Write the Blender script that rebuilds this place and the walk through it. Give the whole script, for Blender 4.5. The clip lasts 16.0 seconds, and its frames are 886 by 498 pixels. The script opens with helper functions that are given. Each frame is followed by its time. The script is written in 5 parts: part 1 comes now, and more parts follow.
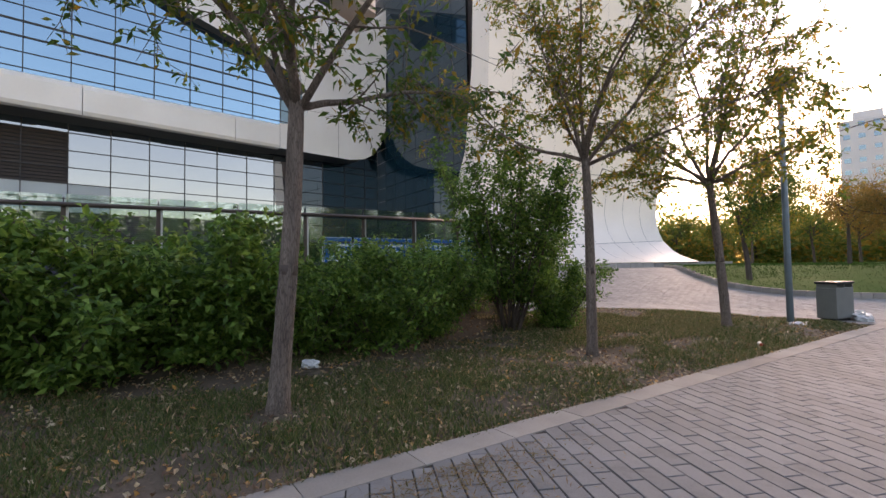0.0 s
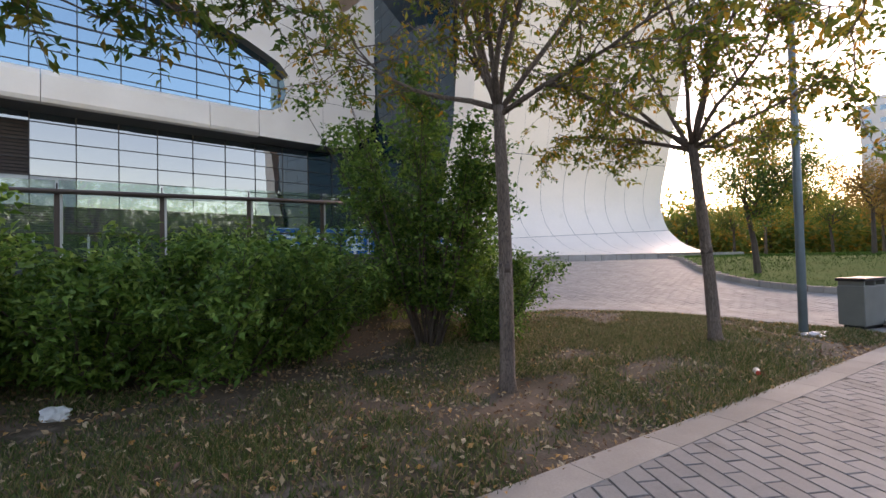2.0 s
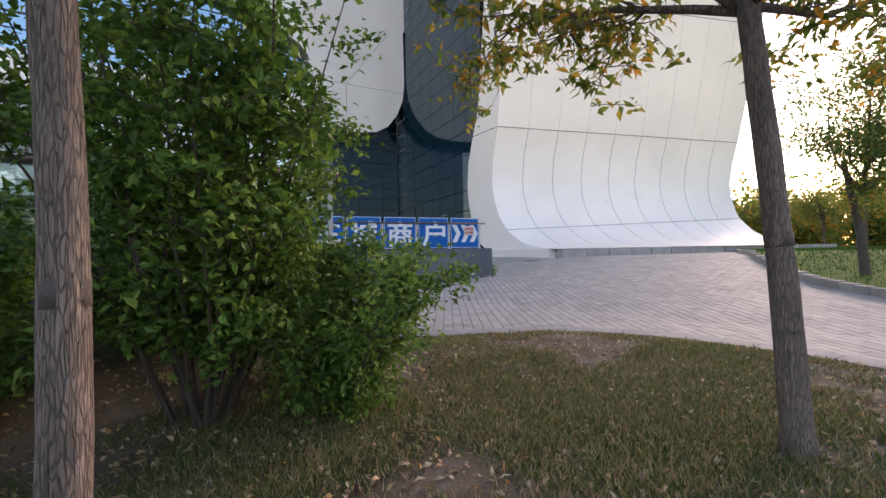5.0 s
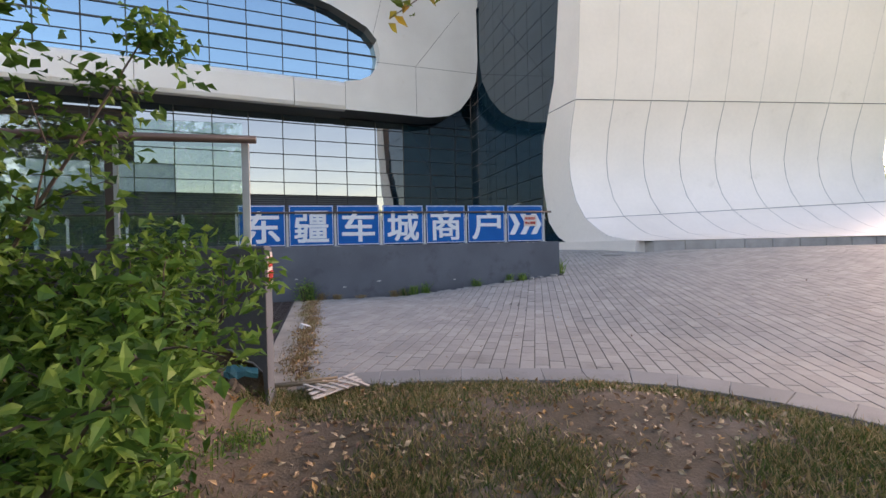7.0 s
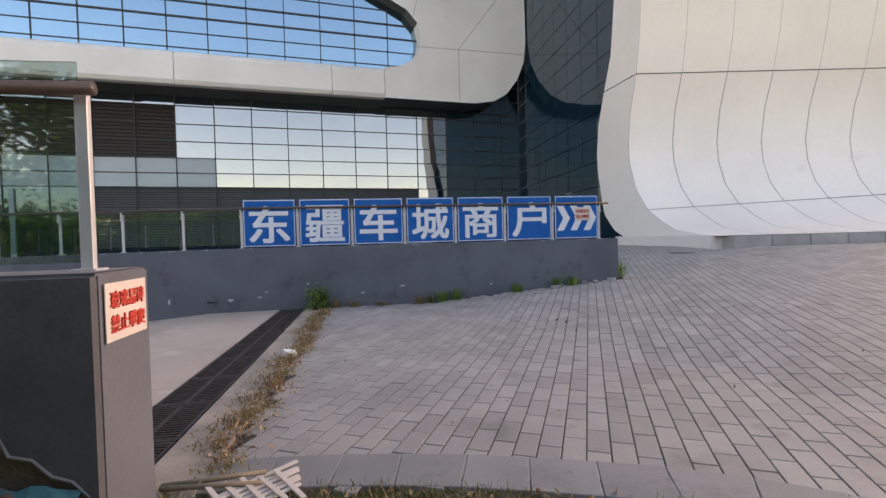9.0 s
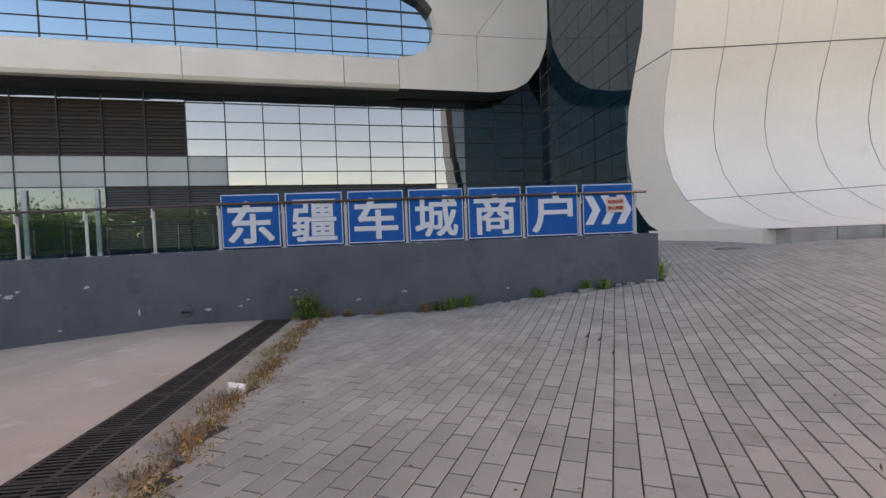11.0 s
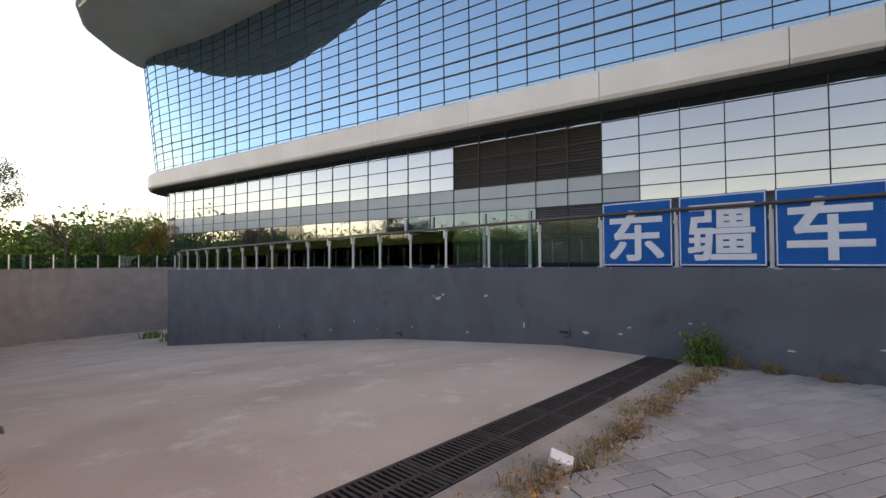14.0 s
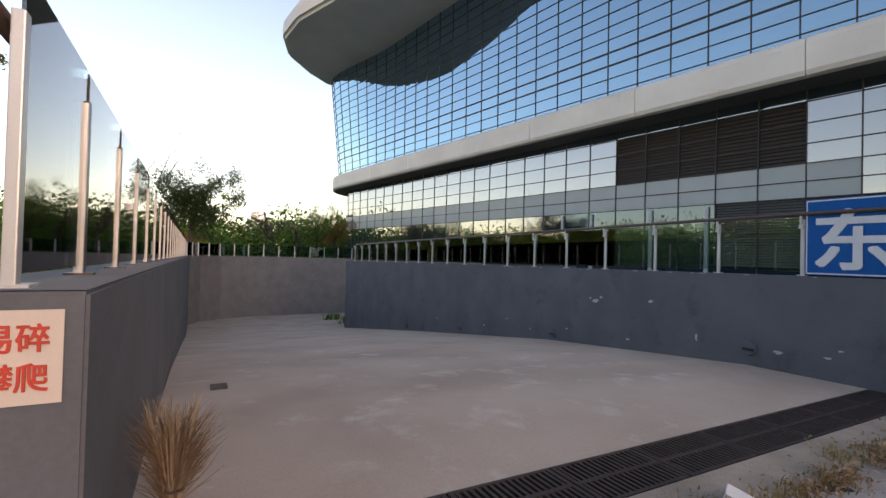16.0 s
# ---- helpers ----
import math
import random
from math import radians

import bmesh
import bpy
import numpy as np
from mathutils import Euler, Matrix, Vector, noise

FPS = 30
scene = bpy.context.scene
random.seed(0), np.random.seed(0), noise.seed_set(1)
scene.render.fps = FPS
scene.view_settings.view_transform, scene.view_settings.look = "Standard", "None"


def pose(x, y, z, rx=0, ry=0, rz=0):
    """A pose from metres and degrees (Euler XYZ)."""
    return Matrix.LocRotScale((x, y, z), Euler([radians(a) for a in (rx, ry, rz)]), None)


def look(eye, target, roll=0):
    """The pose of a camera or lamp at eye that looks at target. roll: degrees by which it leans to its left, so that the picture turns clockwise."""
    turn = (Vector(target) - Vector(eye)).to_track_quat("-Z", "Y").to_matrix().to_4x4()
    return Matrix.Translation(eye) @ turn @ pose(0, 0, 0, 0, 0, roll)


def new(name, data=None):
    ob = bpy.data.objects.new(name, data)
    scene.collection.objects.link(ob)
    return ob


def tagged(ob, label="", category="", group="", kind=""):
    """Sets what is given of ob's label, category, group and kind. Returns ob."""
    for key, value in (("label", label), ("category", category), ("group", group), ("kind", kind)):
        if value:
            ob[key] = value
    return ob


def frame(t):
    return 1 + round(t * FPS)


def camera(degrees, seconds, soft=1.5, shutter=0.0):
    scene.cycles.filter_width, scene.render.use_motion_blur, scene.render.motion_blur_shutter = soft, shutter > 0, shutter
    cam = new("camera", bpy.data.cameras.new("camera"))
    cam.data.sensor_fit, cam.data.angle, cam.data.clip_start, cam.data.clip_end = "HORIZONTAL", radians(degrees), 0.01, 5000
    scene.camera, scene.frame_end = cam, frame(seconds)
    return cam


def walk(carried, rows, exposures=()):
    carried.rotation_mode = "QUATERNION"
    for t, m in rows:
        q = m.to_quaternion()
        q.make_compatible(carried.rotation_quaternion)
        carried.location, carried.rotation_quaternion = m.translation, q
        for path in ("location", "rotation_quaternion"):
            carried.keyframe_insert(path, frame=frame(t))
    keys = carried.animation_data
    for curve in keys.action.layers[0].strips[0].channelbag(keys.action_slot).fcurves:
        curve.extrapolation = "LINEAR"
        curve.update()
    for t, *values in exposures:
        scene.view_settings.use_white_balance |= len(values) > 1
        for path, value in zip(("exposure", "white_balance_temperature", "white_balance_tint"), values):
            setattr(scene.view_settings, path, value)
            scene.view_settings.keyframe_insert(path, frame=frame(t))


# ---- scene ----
from mathutils.geometry import tessellate_polygon

cam = camera(87.3, 16.0)
PATH = [
    (0, (-6.04, -16.864, 0.837), (-4.918, -15.21, 0.916), -1.0),
    (0.5, (-5.391, -16.588, 0.827), (-4.282, -14.925, 0.897), -1.2),
    (1, (-4.758, -16.402, 0.834), (-3.657, -14.733, 0.897), -1.2),
    (1.5, (-4.09, -16.151, 0.802), (-2.996, -14.478, 0.859), -1.2),
    (2, (-3.465, -16.027, 0.848), (-2.383, -14.346, 0.895), -1.4),
    (2.5, (-2.841, -15.799, 0.834), (-1.795, -14.094, 0.864), -1.4),
    (3, (-2.138, -15.552, 0.823), (-1.137, -13.82, 0.847), -1.5),
    (3.5, (-1.57, -15.248, 0.824), (-0.594, -13.502, 0.845), -1.5),
    (4, (-0.965, -14.936, 0.82), (-0.02, -13.174, 0.838), -1.2),
    (4.5, (-0.463, -14.623, 0.813), (0.446, -12.841, 0.829), -1.0),
    (5, (0.083, -14.223, 0.851), (0.948, -12.42, 0.869), -1.2),
    (5.2, (0.338, -14.11, 0.85), (1.183, -12.298, 0.866), -1.0),
    (7.5, (2.291, -11.923, 1.022), (2.734, -9.973, 0.996), -1.4),
    (8, (2.5, -11.489, 1.067), (2.907, -9.532, 1.036), -1.3),
    (8.5, (2.691, -11.085, 1.126), (3.03, -9.114, 1.085), -1.4),
    (11, (3.401, -9.257, 1.125), (3.595, -7.267, 1.065), -2.2),
    (11.5, (3.505, -8.847, 1.109), (3.536, -6.848, 1.086), -2.3),
    (12, (3.54, -8.482, 1.1), (3.389, -6.488, 1.125), -2.5),
    (12.5, (3.572, -8.142, 1.129), (3.184, -6.181, 1.199), -2.4),
    (13, (3.637, -7.848, 1.134), (2.933, -5.979, 1.235), -1.9),
    (13.5, (3.57, -7.65, 1.121), (2.505, -5.959, 1.214), -1.4),
    (14, (3.436, -7.531, 1.114), (2.071, -6.07, 1.166), -0.3),
    (14.5, (3.437, -7.527, 1.117), (1.827, -6.341, 1.074), 0.2),
    (15, (3.417, -7.5, 1.093), (1.679, -6.522, 0.951), 0.2),
    (15.5, (3.401, -7.52, 1.102), (1.628, -6.606, 0.962), 0.7),
    (16, (3.424, -7.514, 1.141), (1.659, -6.575, 1.173), 1.5),
]
walk(cam, [(t, look(eye, target, roll)) for t, eye, target, roll in PATH],
     exposures=[(0.0, 1.76, 7700, 31), (5.0, 2.0, 7250, 30), (8.0, 1.96, 7700, 29), (12.0, 1.68, 8250, 31), (13.3, 1.72, 8150, 31), (14.5, 1.48, 8000, 31), (16.0, 1.3, 7750, 28)])

# ---- world, sun ----
world = bpy.data.worlds.new("sky")
scene.world = world
world.use_nodes = True
wn = world.node_tree.nodes
sky = wn.new("ShaderNodeTexSky")
sky.sky_type = "NISHITA"
sky.sun_disc = False
SUN_EL, SUN_AZ = radians(12.0), radians(17.0)      # azimuth from +x towards +y
sky.sun_elevation = SUN_EL
sky.sun_rotation = radians(90.0) - SUN_AZ
sky.air_density, sky.dust_density, sky.ozone_density = 1.0, 0.3, 0.8
world.node_tree.links.new(sky.outputs[0], wn["Background"].inputs[0])
wn["Background"].inputs[1].default_value = 0.15

sun_data = bpy.data.lights.new("sun", "SUN")
sun_data.energy, sun_data.angle, sun_data.color = 2.0, radians(35.0), (1.0, 0.80, 0.62)
sun = new("sun", sun_data)
sun_dir = Vector((math.cos(SUN_EL) * math.cos(SUN_AZ), math.cos(SUN_EL) * math.sin(SUN_AZ), math.sin(SUN_EL)))
sun.matrix_world = look(sun_dir * 100, (0, 0, 0))


# ---- materials ----
def material(name, base, rough=0.7, metal=0.0, vary=0.25, scale=6.0, fine=60.0, bump=0.15, tint=None,
             island=False, random_ob=False, spec=0.5, patch=None):
    """A procedural surface: broad stains, fine grain and relief; tint is a second colour of the stains."""
    m = bpy.data.materials.new(name)
    m.use_nodes = True
    n, l = m.node_tree.nodes, m.node_tree.links
    p = n["Principled BSDF"]
    p.inputs["Roughness"].default_value = rough
    p.inputs["Metallic"].default_value = metal
    p.inputs["Specular IOR Level"].default_value = spec
    geo = n.new("ShaderNodeNewGeometry")
    broad = n.new("ShaderNodeTexNoise")
    broad.inputs["Scale"].default_value = scale
    broad.inputs["Detail"].default_value = 6
    grain = n.new("ShaderNodeTexNoise")
    grain.inputs["Scale"].default_value = fine
    grain.inputs["Detail"].default_value = 4
    l.new(geo.outputs["Position"], broad.inputs["Vector"])
    l.new(geo.outputs["Position"], grain.inputs["Vector"])
    ramp = n.new("ShaderNodeMapRange")
    ramp.inputs["From Min"].default_value, ramp.inputs["From Max"].default_value = 0.35, 0.68
    l.new(broad.outputs["Fac"], ramp.inputs["Value"])
    mix = n.new("ShaderNodeMix")
    mix.data_type = "RGBA"
    second = tint or tuple(c * (1 - vary) for c in base)
    mix.inputs[6].default_value = (*base, 1)
    mix.inputs[7].default_value = (*second, 1)
    l.new(ramp.outputs[0], mix.inputs[0])
    colour = mix.outputs[2]
    if patch:      # blotches of a second look: colour, scale, threshold, share
        blot = n.new("ShaderNodeTexNoise")
        blot.inputs["Scale"].default_value = patch[1]
        blot.inputs["Detail"].default_value = 8
        blot.inputs["Roughness"].default_value = 0.65
        l.new(geo.outputs["Position"], blot.inputs["Vector"])
        cut = n.new("ShaderNodeMapRange")
        cut.inputs["From Min"].default_value, cut.inputs["From Max"].default_value = patch[2], patch[2] + 0.14
        cut.inputs["To Max"].default_value = patch[3]
        l.new(blot.outputs["Fac"], cut.inputs["Value"])
        mix2 = n.new("ShaderNodeMix")
        mix2.data_type = "RGBA"
        mix2.inputs[7].default_value = (*patch[0], 1)
        l.new(colour, mix2.inputs[6])
        l.new(cut.outputs[0], mix2.inputs[0])
        colour = mix2.outputs[2]
    hsv = n.new("ShaderNodeHueSaturation")
    l.new(colour, hsv.inputs["Color"])
    val = n.new("ShaderNodeMapRange")
    val.inputs["To Min"].default_value, val.inputs["To Max"].default_value = 1 - vary * 0.7, 1 + vary * 0.7
    l.new(grain.outputs["Fac"], val.inputs["Value"])
    last = val.outputs[0]
    if island or random_ob:
        if island:
            rnd = geo.outputs["Random Per Island"]
        else:
            info = n.new("ShaderNodeObjectInfo")
            rnd = info.outputs["Random"]
        r2 = n.new("ShaderNodeMapRange")
        r2.inputs["To Min"].default_value, r2.inputs["To Max"].default_value = 0.88, 1.10
        l.new(rnd, r2.inputs["Value"])
        mul = n.new("ShaderNodeMath")
        mul.operation = "MULTIPLY"
        l.new(last, mul.inputs[0])
        l.new(r2.outputs[0], mul.inputs[1])
        last = mul.outputs[0]
    l.new(last, hsv.inputs["Value"])
    l.new(hsv.outputs[0], p.inputs["Base Color"])
    if bump:
        b = n.new("ShaderNodeBump")
        b.inputs["Strength"].default_value = bump
        b.inputs["Distance"].default_value = 0.01
        l.new(grain.outputs["Fac"], b.inputs["Height"])
        l.new(b.outputs[0], p.inputs["Normal"])
    return m


def leaf_material(name, colours, back=0.35, gloss=0.4):
    """Leaves that vary from one to the next and let some light through."""
    m = bpy.data.materials.new(name)
    m.use_nodes = True
    n, l = m.node_tree.nodes, m.node_tree.links
    p = n["Principled BSDF"]
    p.inputs["Roughness"].default_value = 0.5
    p.inputs["Specular IOR Level"].default_value = gloss
    geo = n.new("ShaderNodeNewGeometry")
    ramp = n.new("ShaderNodeValToRGB")
    ramp.color_ramp.interpolation = "LINEAR"
    els = ramp.color_ramp.elements
    while len(els) < len(colours):
        els.new(0.5)
    for e, (pos, c) in zip(els, colours):
        e.position, e.color = pos, (*c, 1)
    l.new(geo.outputs["Random Per Island"], ramp.inputs[0])
    l.new(ramp.outputs[0], p.inputs["Base Color"])
    tr = n.new("ShaderNodeBsdfTranslucent")
    l.new(ramp.outputs[0], tr.inputs["Color"])
    mix = n.new("ShaderNodeMixShader")
    mix.inputs[0].default_value = back
    l.new(p.outputs[0], mix.inputs[1])
    l.new(tr.outputs[0], mix.inputs[2])
    l.new(mix.outputs[0], n["Material Output"].inputs["Surface"])
    return m


def clear_glass(name, tint=(0.8, 0.9, 0.88), gloss=0.12):
    """Thin pane: mostly see-through, glossier at grazing angles."""
    m = bpy.data.materials.new(name)
    m.use_nodes = True
    n, l = m.node_tree.nodes, m.node_tree.links
    n.remove(n["Principled BSDF"])
    tr = n.new("ShaderNodeBsdfTransparent")
    tr.inputs["Color"].default_value = (*tint, 1)
    gl = n.new("ShaderNodeBsdfGlossy")
    gl.inputs["Roughness"].default_value = 0.02
    fr = n.new("ShaderNodeFresnel")
    fr.inputs["IOR"].default_value = 1.5
    add = n.new("ShaderNodeMath")
    add.operation = "ADD"
    add.use_clamp = True
    add.inputs[1].default_value = gloss
    l.new(fr.outputs[0], add.inputs[0])
    mix = n.new("ShaderNodeMixShader")
    l.new(add.outputs[0], mix.inputs[0])
    l.new(tr.outputs[0], mix.inputs[1])
    l.new(gl.outputs[0], mix.inputs[2])
    l.new(mix.outputs[0], n["Material Output"].inputs["Surface"])
    return m


def coated_glass(name, tint, dark=(0.01, 0.014, 0.018), share=0.55, rough=0.015):
    """Reflective curtain-wall glass with slightly uneven panes."""
    m = bpy.data.materials.new(name)
    m.use_nodes = True
    n, l = m.node_tree.nodes, m.node_tree.links
    p = n["Principled BSDF"]
    p.inputs["Base Color"].default_value = (*dark, 1)
    p.inputs["Roughness"].default_value = 0.05
    gl = n.new("ShaderNodeBsdfGlossy")
    gl.inputs["Roughness"].default_value = rough
    gl.inputs["Color"].default_value = (*tint, 1)
    geo = n.new("ShaderNodeNewGeometry")
    wav = n.new("ShaderNodeTexNoise")
    wav.inputs["Scale"].default_value = 0.35
    l.new(geo.outputs["Position"], wav.inputs["Vector"])
    b = n.new("ShaderNodeBump")
    b.inputs["Strength"].default_value = 0.06
    b.inputs["Distance"].default_value = 0.1
    l.new(wav.outputs["Fac"], b.inputs["Height"])
    l.new(b.outputs[0], gl.inputs["Normal"])
    mix = n.new("ShaderNodeMixShader")
    mix.inputs[0].default_value = share
    l.new(p.outputs[0], mix.inputs[1])
    l.new(gl.outputs[0], mix.inputs[2])
    l.new(mix.outputs[0], n["Material Output"].inputs["Surface"])
    return m


M_GROUND = material("far_ground", (0.16, 0.15, 0.14), 0.9, vary=0.2, scale=0.3, fine=12)
M_PAVE_BED = material("paving_joints", (0.045, 0.04, 0.036), 0.95, vary=0.3, scale=4, fine=80)
M_PAVER = material("paver_grey", (0.345, 0.322, 0.298), 0.8, vary=0.26, scale=1.1, fine=90, bump=0.25, island=True,
                   tint=(0.285, 0.268, 0.25), patch=((0.20, 0.187, 0.172), 2.3, 0.55, 0.6))
M_PAVER_OB = material("paver_grey_single", (0.345, 0.322, 0.298), 0.8, vary=0.26, scale=1.1, fine=90, bump=0.25, random_ob=True,
                      tint=(0.285, 0.268, 0.25), patch=((0.20, 0.187, 0.172), 2.3, 0.55, 0.6))
M_PATH = material("path_paver", (0.255, 0.248, 0.242), 0.78, vary=0.25, scale=1.4, fine=90, bump=0.25, island=True,
                  tint=(0.205, 0.20, 0.195), patch=((0.155, 0.15, 0.146), 2.6, 0.55, 0.7))
M_PATH_OB = material("path_paver_single", (0.255, 0.248, 0.242), 0.78, vary=0.25, scale=1.4, fine=90, bump=0.25, random_ob=True,
                     tint=(0.205, 0.20, 0.195), patch=((0.155, 0.15, 0.146), 2.6, 0.55, 0.7))
M_KERB = material("kerb_stone", (0.36, 0.32, 0.28), 0.85, vary=0.2, scale=2.0, fine=70, random_ob=True)
M_SOIL = material("soil", (0.175, 0.13, 0.10), 0.95, spec=0.15, vary=0.55, scale=1.1, fine=45, bump=1.0, tint=(0.085, 0.068, 0.046), patch=((0.26, 0.205, 0.165), 1.9, 0.57, 0.7))
M_RAMP = material("ramp_concrete", (0.53, 0.43, 0.35), 0.85, vary=0.2, scale=0.55, fine=50, bump=0.15, tint=(0.40, 0.31, 0.245), patch=((0.63, 0.56, 0.49), 1.4, 0.56, 0.8))
M_WALL = material("grey_render", (0.125, 0.132, 0.15), 0.75, vary=0.25, scale=1.0, fine=35, bump=0.2, tint=(0.095, 0.1, 0.115), patch=((0.075, 0.075, 0.088), 1.7, 0.55, 0.8))
M_WALL_COAT = material("grey_render_coat", (0.085, 0.087, 0.092), 0.75, vary=0.3, scale=1.2, fine=35, bump=0.25, tint=(0.06, 0.06, 0.064), patch=((0.045, 0.045, 0.048), 1.9, 0.54, 0.8))
M_WALL_END = material("grey_render_pale", (0.24, 0.23, 0.23), 0.8, vary=0.2, scale=1.5, fine=35, bump=0.2)
M_WHITE = material("white_cladding", (0.78, 0.755, 0.73), 0.5, vary=0.05, scale=0.25, fine=8, bump=0.03, tint=(0.68, 0.65, 0.62), patch=((0.6, 0.52, 0.45), 0.9, 0.63, 0.5))
M_SAIL = material("sail_cladding", (0.88, 0.785, 0.71), 0.55, vary=0.06, scale=0.2, fine=6, bump=0.03, tint=(0.78, 0.70, 0.63), patch=((0.66, 0.58, 0.50), 0.8, 0.62, 0.5))
M_SEAM = material("panel_seam", (0.22, 0.20, 0.19), 0.8, vary=0.2)
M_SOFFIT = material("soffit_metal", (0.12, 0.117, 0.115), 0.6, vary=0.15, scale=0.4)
M_DARK = material("dark_mullion", (0.025, 0.026, 0.03), 0.45, vary=0.2)
M_LOUVRE = material("brown_louvre", (0.055, 0.043, 0.038), 0.55, metal=0.3, vary=0.2)
M_GREY_LOUVRE = material("grey_louvre", (0.12, 0.12, 0.12), 0.5, metal=0.4, vary=0.15)
M_GLASS_UP = coated_glass("coated_glass_blue", (0.37, 0.61, 0.78), share=0.66)
M_GLASS_LOW = coated_glass("coated_glass_grey", (0.66, 0.68, 0.70), (0.010, 0.028, 0.042), share=0.48)
M_GLASS_DARK = coated_glass("coated_glass_dark", (0.32, 0.46, 0.56), (0.010, 0.026, 0.040), share=0.24)
M_GLASS_RETURN = coated_glass("coated_glass_teal", (0.30, 0.48, 0.60), (0.005, 0.026, 0.042), share=0.06)
M_SPANDREL = material("pale_spandrel", (0.36, 0.42, 0.45), 0.25, vary=0.08, scale=0.5, bump=0.0)
M_STEEL = material("brushed_steel", (0.55, 0.54, 0.53), 0.32, metal=0.9, vary=0.12, scale=3, fine=120, bump=0.03)
M_POST = material("pale_metal_post", (0.62, 0.61, 0.59), 0.4, metal=0.35, vary=0.1, scale=3, fine=120, bump=0.03)
M_RAIL = material("bronze_handrail", (0.11, 0.078, 0.065), 0.4, metal=0.25, vary=0.2, scale=3, bump=0.03)
M_BALUSTER_GLASS = clear_glass("railing_glass")
M_BLUE = material("sign_blue", (0.0, 0.10, 0.34), 0.55, vary=0.12, scale=1.5, fine=30, bump=0.02, tint=(0.0, 0.125, 0.40), spec=0.08)
M_SIGN_WHITE = material("sign_white", (0.72, 0.74, 0.76), 0.45, vary=0.06, bump=0.0)
M_RED = material("sign_red", (0.62, 0.06, 0.035), 0.5, vary=0.1, bump=0.0)
M_PAPER = material("notice_board", (0.66, 0.57, 0.50), 0.5, vary=0.06, scale=3, bump=0.0)
M_IRON = material("cast_iron", (0.07, 0.05, 0.043), 0.6, metal=0.3, vary=0.35, scale=8, fine=60)
M_BARK = material("bark", (0.29, 0.22, 0.18), 0.9, vary=0.5, scale=6, fine=38, bump=1.0, tint=(0.19, 0.14, 0.115), patch=((0.09, 0.066, 0.054), 30, 0.56, 0.6))
nt = M_BARK.node_tree
furrow = nt.nodes.new("ShaderNodeMapping")
furrow.inputs["Scale"].default_value = (1.6, 1.6, 0.22)
nt.links.new([n for n in nt.nodes if n.type == "NEW_GEOMETRY"][0].outputs["Position"], furrow.inputs["Vector"])
for n in [n for n in nt.nodes if n.type == "TEX_NOISE"]:
    nt.links.new(furrow.outputs[0], n.inputs["Vector"])
[n for n in nt.nodes if n.type == "BUMP"][0].inputs["Distance"].default_value = 0.03
# long ridges parted by dark cracks
crack = nt.nodes.new("ShaderNodeTexVoronoi")
crack.feature = "DISTANCE_TO_EDGE"
crack.inputs["Scale"].default_value = 46.0
wobble = nt.nodes.new("ShaderNodeMixRGB")
wobble.blend_type = "ADD"
wobble.inputs[0].default_value = 0.035
wnoise = nt.nodes.new("ShaderNodeTexNoise")
wnoise.inputs["Scale"].default_value = 24.0
nt.links.new(furrow.outputs[0], wnoise.inputs["Vector"])
nt.links.new(furrow.outputs[0], wobble.inputs[1])
nt.links.new(wnoise.outputs["Color"], wobble.inputs[2])
nt.links.new(wobble.outputs[0], crack.inputs["Vector"])
edge_cut = nt.nodes.new("ShaderNodeMapRange")
edge_cut.inputs["From Max"].default_value = 0.16
edge_cut.inputs["To Min"].default_value = 0.5
nt.links.new(crack.outputs["Distance"], edge_cut.inputs["Value"])
bark_mul = nt.nodes.new("ShaderNodeMixRGB")
bark_mul.blend_type = "MULTIPLY"
bark_mul.inputs[0].default_value = 1.0
bark_out = [n for n in nt.nodes if n.type == "HUE_SAT"][0]
nt.links.new(bark_out.outputs[0], bark_mul.inputs[1])
nt.links.new(edge_cut.outputs[0], bark_mul.inputs[2])
nt.links.new(bark_mul.outputs[0], nt.nodes["Principled BSDF"].inputs["Base Color"])
ridge = nt.nodes.new("ShaderNodeBump")
ridge.inputs["Strength"].default_value, ridge.inputs["Distance"].default_value = 0.9, 0.012
nt.links.new(edge_cut.outputs[0], ridge.inputs["Height"])
nt.links.new([n for n in nt.nodes if n.type == "BUMP"][0].outputs[0], ridge.inputs["Normal"])
nt.links.new(ridge.outputs[0], nt.nodes["Principled BSDF"].inputs["Normal"])
M_BARK_DARK = material("bark_band", (0.12, 0.088, 0.073), 0.9, vary=0.3, scale=8, fine=35, bump=0.8)
M_TWIG = material("twig", (0.10, 0.075, 0.06), 0.9, vary=0.3)
M_LEAF_TREE = leaf_material("ash_leaf", [(0.0, (0.05, 0.115, 0.02)), (0.6, (0.10, 0.17, 0.03)), (0.85, (0.22, 0.21, 0.035)), (1.0, (0.40, 0.24, 0.03))], 0.45)
M_LEAF_OLIVE = leaf_material("olive_leaf", [(0.0, (0.08, 0.14, 0.022)), (0.5, (0.17, 0.22, 0.04)), (0.8, (0.38, 0.29, 0.045)), (1.0, (0.50, 0.24, 0.03))], 0.58)
M_LEAF_BUSH = leaf_material("shrub_leaf", [(0.0, (0.04, 0.10, 0.018)), (0.6, (0.10, 0.215, 0.034)), (1.0, (0.22, 0.34, 0.06))], 0.45)
M_LEAF_HEDGE = leaf_material("hedge_leaf", [(0.0, (0.045, 0.11, 0.018)), (0.5, (0.115, 0.235, 0.038)), (1.0, (0.25, 0.37, 0.07))], 0.4)
